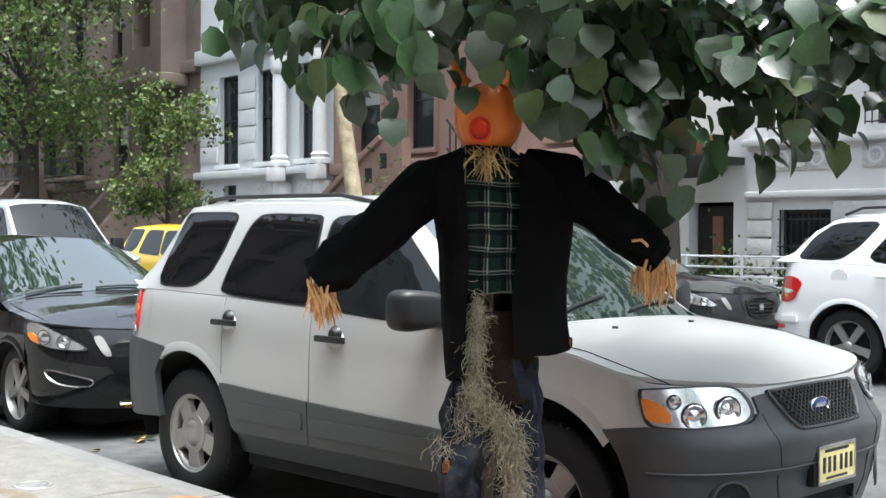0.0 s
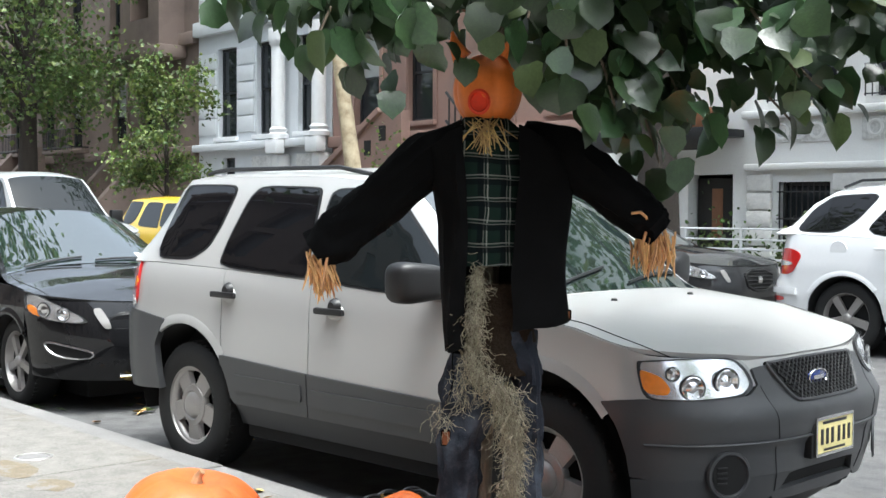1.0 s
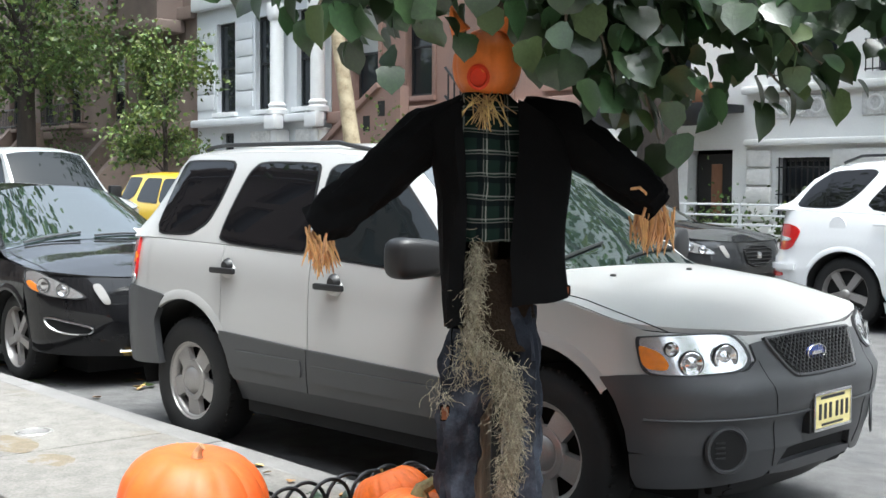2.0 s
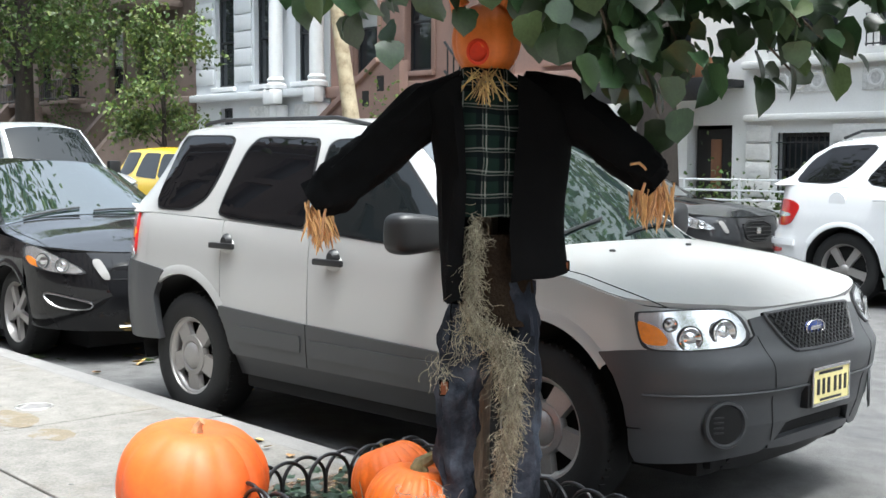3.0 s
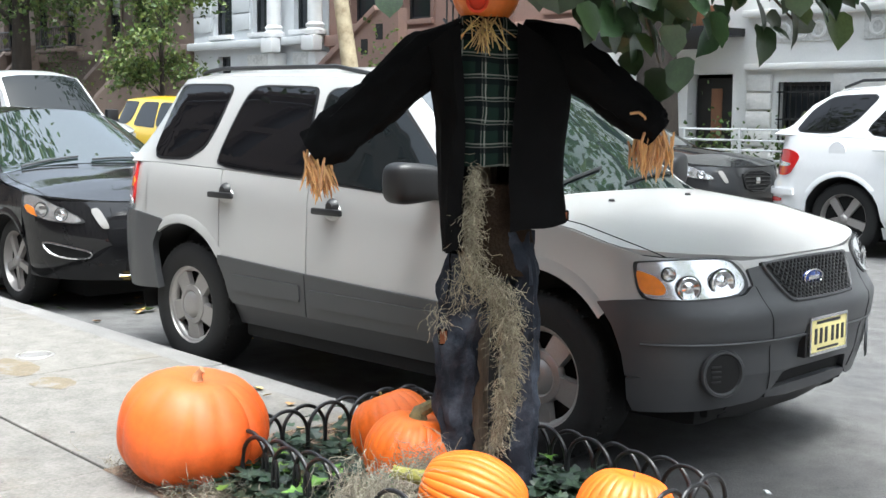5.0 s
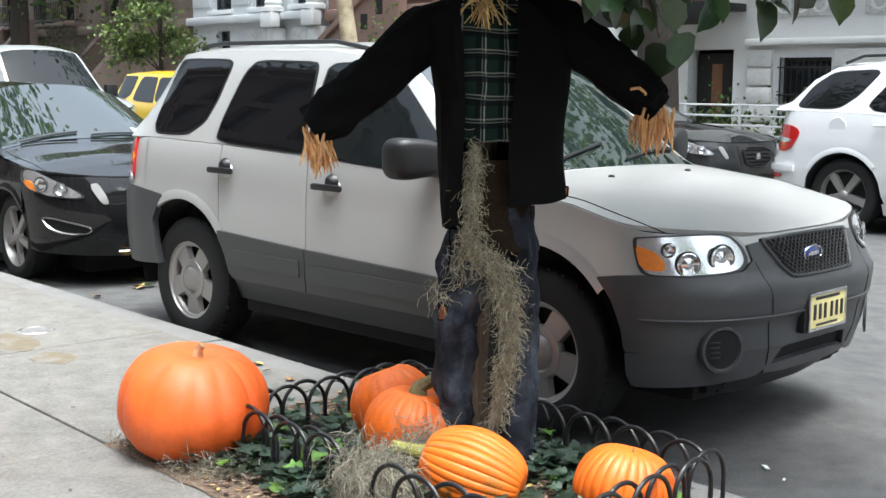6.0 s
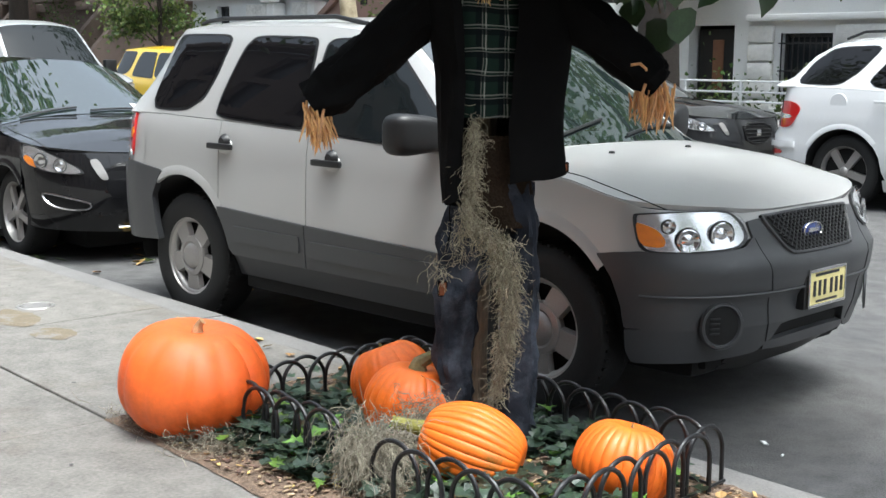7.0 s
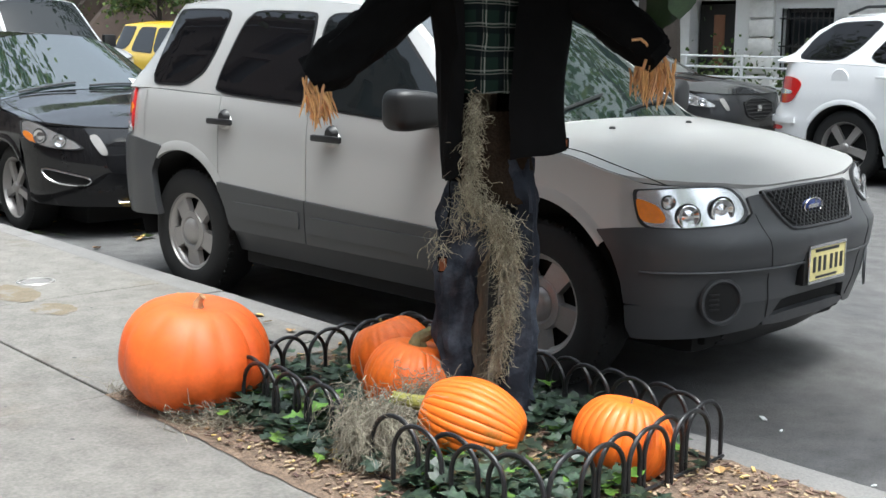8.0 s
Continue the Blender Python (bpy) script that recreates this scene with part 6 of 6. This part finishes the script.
TAXI = other(SUV, 1, .985)
tax, t_side, t_top, t_wrap = car("taxi", "bright yellow taxi waiting beyond the parked cars", TAXI, (-14.75, 7.0, 0), 0, YELLOW_PAINT, (.36, .22, 5, STEEL))
both("tail_panel", lambda: panel([(-2.985, .4), (-2.985, 1.15), (TAXI["back"] + .001, 1.15), (TAXI["back"] + .001, .4)], t_wrap, step=.08, rounds=0), YELLOW_PAINT, tax)
both("tail_lamp", lambda: panel([(-3.08, 1.0), (-3.08, 1.30), (-3.2, 1.32), (-3.28, 1.0)], t_wrap, lift=.016, depth=.02), RED_LENS, tax, "red tail lamp")
both("front_wrap", lambda: panel([(.424, .3), (.424, .9), (TAXI["middle"], .88), (TAXI["middle"], .3)], t_wrap, step=.08, rounds=0), YELLOW_PAINT, tax)

VAN = other(SUV, 1, 1.20, roof_paint=VAN_PAINT, nose_top=1.06, nose=([.2, 1.1], [0, -.05]), screen=CLEAR_DARK)
van, v_side, v_top, v_wrap = car("van", "pale silver van with a tall windscreen on the street", VAN, (-13.95, 3.5, 0), 0, VAN_PAINT, (.36, .22, 5, STEEL))
both("front_wrap", lambda: panel([(.424, .3), (.424, 1.1), (VAN["middle"], 1.06), (VAN["middle"], .3)], v_wrap, step=.08, rounds=0), VAN_PAINT, van)
for y0 in (-1.0, 1.0):
    part("door_mirror", box(bmesh.new(), -.66, -.55, y0 - .1, y0 + .1, 1.22, 1.45, bevel=.03), DARK, van)

# ---- trees and shrubs across the street ----
FAR_LEAF = mat("street_tree_leaf", (0.070, 0.108, 0.030), 0.5, vary=0.3, scale=3, random_tint=0.45)
FAR_LEAF_LIGHT = mat("light_street_tree_leaf", (0.15, 0.19, 0.05), 0.5, vary=0.3, scale=3, random_tint=0.4)
PALE_BARK = mat("plane_tree_bark", (0.38, 0.32, 0.22), 0.85, vary=0.25, scale=3, bump=0.4, second=(0.24, 0.19, 0.12), second_scale=4)
DARK_BARK = mat("dark_bark", (0.045, 0.036, 0.03), 0.9, vary=0.3, scale=4, bump=0.8, stretch=(3, 3, .5))
for m in (FAR_LEAF, FAR_LEAF_LIGHT):
    nt = m.node_tree
    b = nt.nodes["Principled BSDF"]
    tr, mix = nt.nodes.new("ShaderNodeBsdfTranslucent"), nt.nodes.new("ShaderNodeMixShader")
    nt.links.new(b.inputs["Base Color"].links[0].from_socket, tr.inputs[0])
    mix.inputs[0].default_value = 0.4
    nt.links.new(b.outputs[0], mix.inputs[1])
    nt.links.new(tr.outputs[0], mix.inputs[2])
    nt.links.new(mix.outputs[0], nt.nodes["Material Output"].inputs[0])


def street_tree(label, place, height, trunk, radius, low, leaves, size, seed, bark=DARK_BARK, light=.2, lean=(0, 0), tree_group="street trees", clumps=26):
    """Tapered trunk, limbs, and a crown of small leaves in loose clumps with gaps."""
    r = random.Random(seed)
    t = thing("street_tree", label, "tree", place, group=tree_group)
    top = Vector((lean[0], lean[1], height * .8))
    path = [Vector((0, 0, -.05)), Vector((lean[0] * .2, lean[1] * .2, height * .2)), Vector((lean[0] * .5, lean[1] * .5, height * .45)), top]
    part("trunk", tube(bmesh.new(), path, [trunk * 1.25, trunk, trunk * .75, trunk * .25], 10), bark, t)
    centres = []
    for k in range(clumps):
        a = r.uniform(0, 6.28)
        h = r.uniform(low, height)
        span = radius * math.sin(math.pi * min(1, .22 + .78 * (h - low) / max(.1, height - low)) * .93) * r.uniform(.35, 1.1)
        e = Vector((math.cos(a) * span + lean[0] * h / height, math.sin(a) * span + lean[1] * h / height, h))
        centres.append(e)
        s = Vector((lean[0] * .5, lean[1] * .5, 0)) * (h / height) + Vector((0, 0, min(h * .75, height * .75)))
        if k % 2 == 0:
            part("limb", tube(bmesh.new(), [s, s.lerp(e, .5) + Vector((0, 0, .15 * span)), e], [trunk * .35, trunk * .2, .01], 6), bark, t)
    bm = bmesh.new()
    for _ in range(leaves):
        c = r.choice(centres)
        p = c + Vector((r.gauss(0, radius * .17), r.gauss(0, radius * .17), r.gauss(0, radius * .13)))
        m = Matrix.Translation(p) @ Euler((r.gauss(-.7, .5), r.gauss(0, .5), r.uniform(0, 6.28))).to_matrix().to_4x4()
        s = size * r.uniform(.6, 1.3)
        v = [bm.verts.new(m @ Vector(q)) for q in ((0, 0, 0), (.4 * s, .35 * s, .08 * s), (0, s, -.1 * s), (-.4 * s, .35 * s, .08 * s))]
        mi = 1 if r.random() < light else 0
        for f in ((0, 1, 2), (0, 2, 3)):
            bm.faces.new([v[i] for i in f]).material_index = mi
    tagged(part("crown", bm, [FAR_LEAF, FAR_LEAF_LIGHT], t, smooth=False), kind="stuff")
    return t


street_tree("tall street tree with a dark trunk and airy green crown", (-32.8, 10.6, .12), 11.5, .30, 4.4, 4.4, 22000, .17, 41, lean=(.3, 0), clumps=40)
street_tree("tall street tree with a broad green crown", (-41, 10.6, .12), 12, .3, 4.5, 4.5, 5000, .24, 42, clumps=30)
street_tree("slender young tree with small light green leaves", (-24.1, 10.6, .12), 5.3, .07, 1.35, 2.0, 4600, .125, 43, light=.45, clumps=24)
street_tree("pale-barked plane tree leaning over the pavement", (-16.2, 10.8, .12), 12, .17, 3.6, 7.5, 3500, .22, 44, PALE_BARK, lean=(-2.2, 0), clumps=26)
street_tree("dark-trunked street tree beside the white house", (-8.2, 10.3, .12), 12, .30, 3.6, 6.6, 4500, .2, 45, lean=(-.3, 0), clumps=30)
# out of view: added to mirror in the black saloon and shade the pavement
street_tree("unseen near-pavement street tree added for car reflections and shade", (-11.5, -1.75, .12), 11.5, .25, 4.2, 5.8, 6500, .2, 46, clumps=34)


# out of view: full crowns added to cover bright sky mirrored in the cars
for x, y, seed in ((17, -1.8, 61), (-20.5, -1.75, 62), (13, 10.4, 64), (27, -1.8, 65)):
    street_tree("unseen tall street tree with a green crown, added to darken reflections", (x, y, .12), 11.5, .25, 4.4, 5.4, 4200, .24, seed, clumps=34)


# out of view: crown set high to darken the SUV windscreen, not its bonnet
street_tree("unseen tall street tree with a high crown, added for windscreen reflections", (-2.4, 10.4, .12), 14, .25, 4.2, 8.0, 4200, .24, 63, clumps=30)


def shrub(label, place, size, leaves, seed, light=.3):
    r = random.Random(seed)
    bm = bmesh.new()
    for _ in range(leaves):
        d = Vector((r.gauss(0, .5), r.gauss(0, .5), abs(r.gauss(0, .55))))
        p = Vector((d.x * size[0], d.y * size[1], d.z * size[2]))
        m = Matrix.Translation(p) @ Euler((r.uniform(-1.5, 1.5), r.uniform(-1, 1), r.uniform(0, 6.28))).to_matrix().to_4x4()
        s = r.uniform(.06, .13)
        v = [bm.verts.new(m @ Vector(q)) for q in ((0, 0, 0), (.4 * s, .35 * s, 0), (0, s, 0), (-.4 * s, .35 * s, 0))]
        bm.faces.new(v).material_index = 1 if r.random() < light else 0
    sh = thing("shrub", label, "shrub", place, group="shrubs")
    part("stem", tube(bmesh.new(), [(0, 0, -.1), (0, 0, size[2] * .6)], .03, 6), DARK_BARK, sh)
    tagged(part("foliage", bm, [FAR_LEAF, FAR_LEAF_LIGHT], sh, smooth=False), kind="stuff")


shrub("clipped dark green shrub before the brownstone", (-33.8, 12.3, .12), (1.6, .7, 2.4), 2600, 51, .1)
shrub("light green shrub beside the red stoop", (-17.5, 12.4, .12), (.9, .6, 2.2), 1500, 52, .6)
shrub("low shrubs behind the white pipe rail", (-10.0, 14.3, .12), (.9, .35, .9), 900, 53, .1)
shrub("low shrubs behind the white pipe rail", (-8.2, 14.3, .12), (.9, .35, .8), 900, 54, .1)
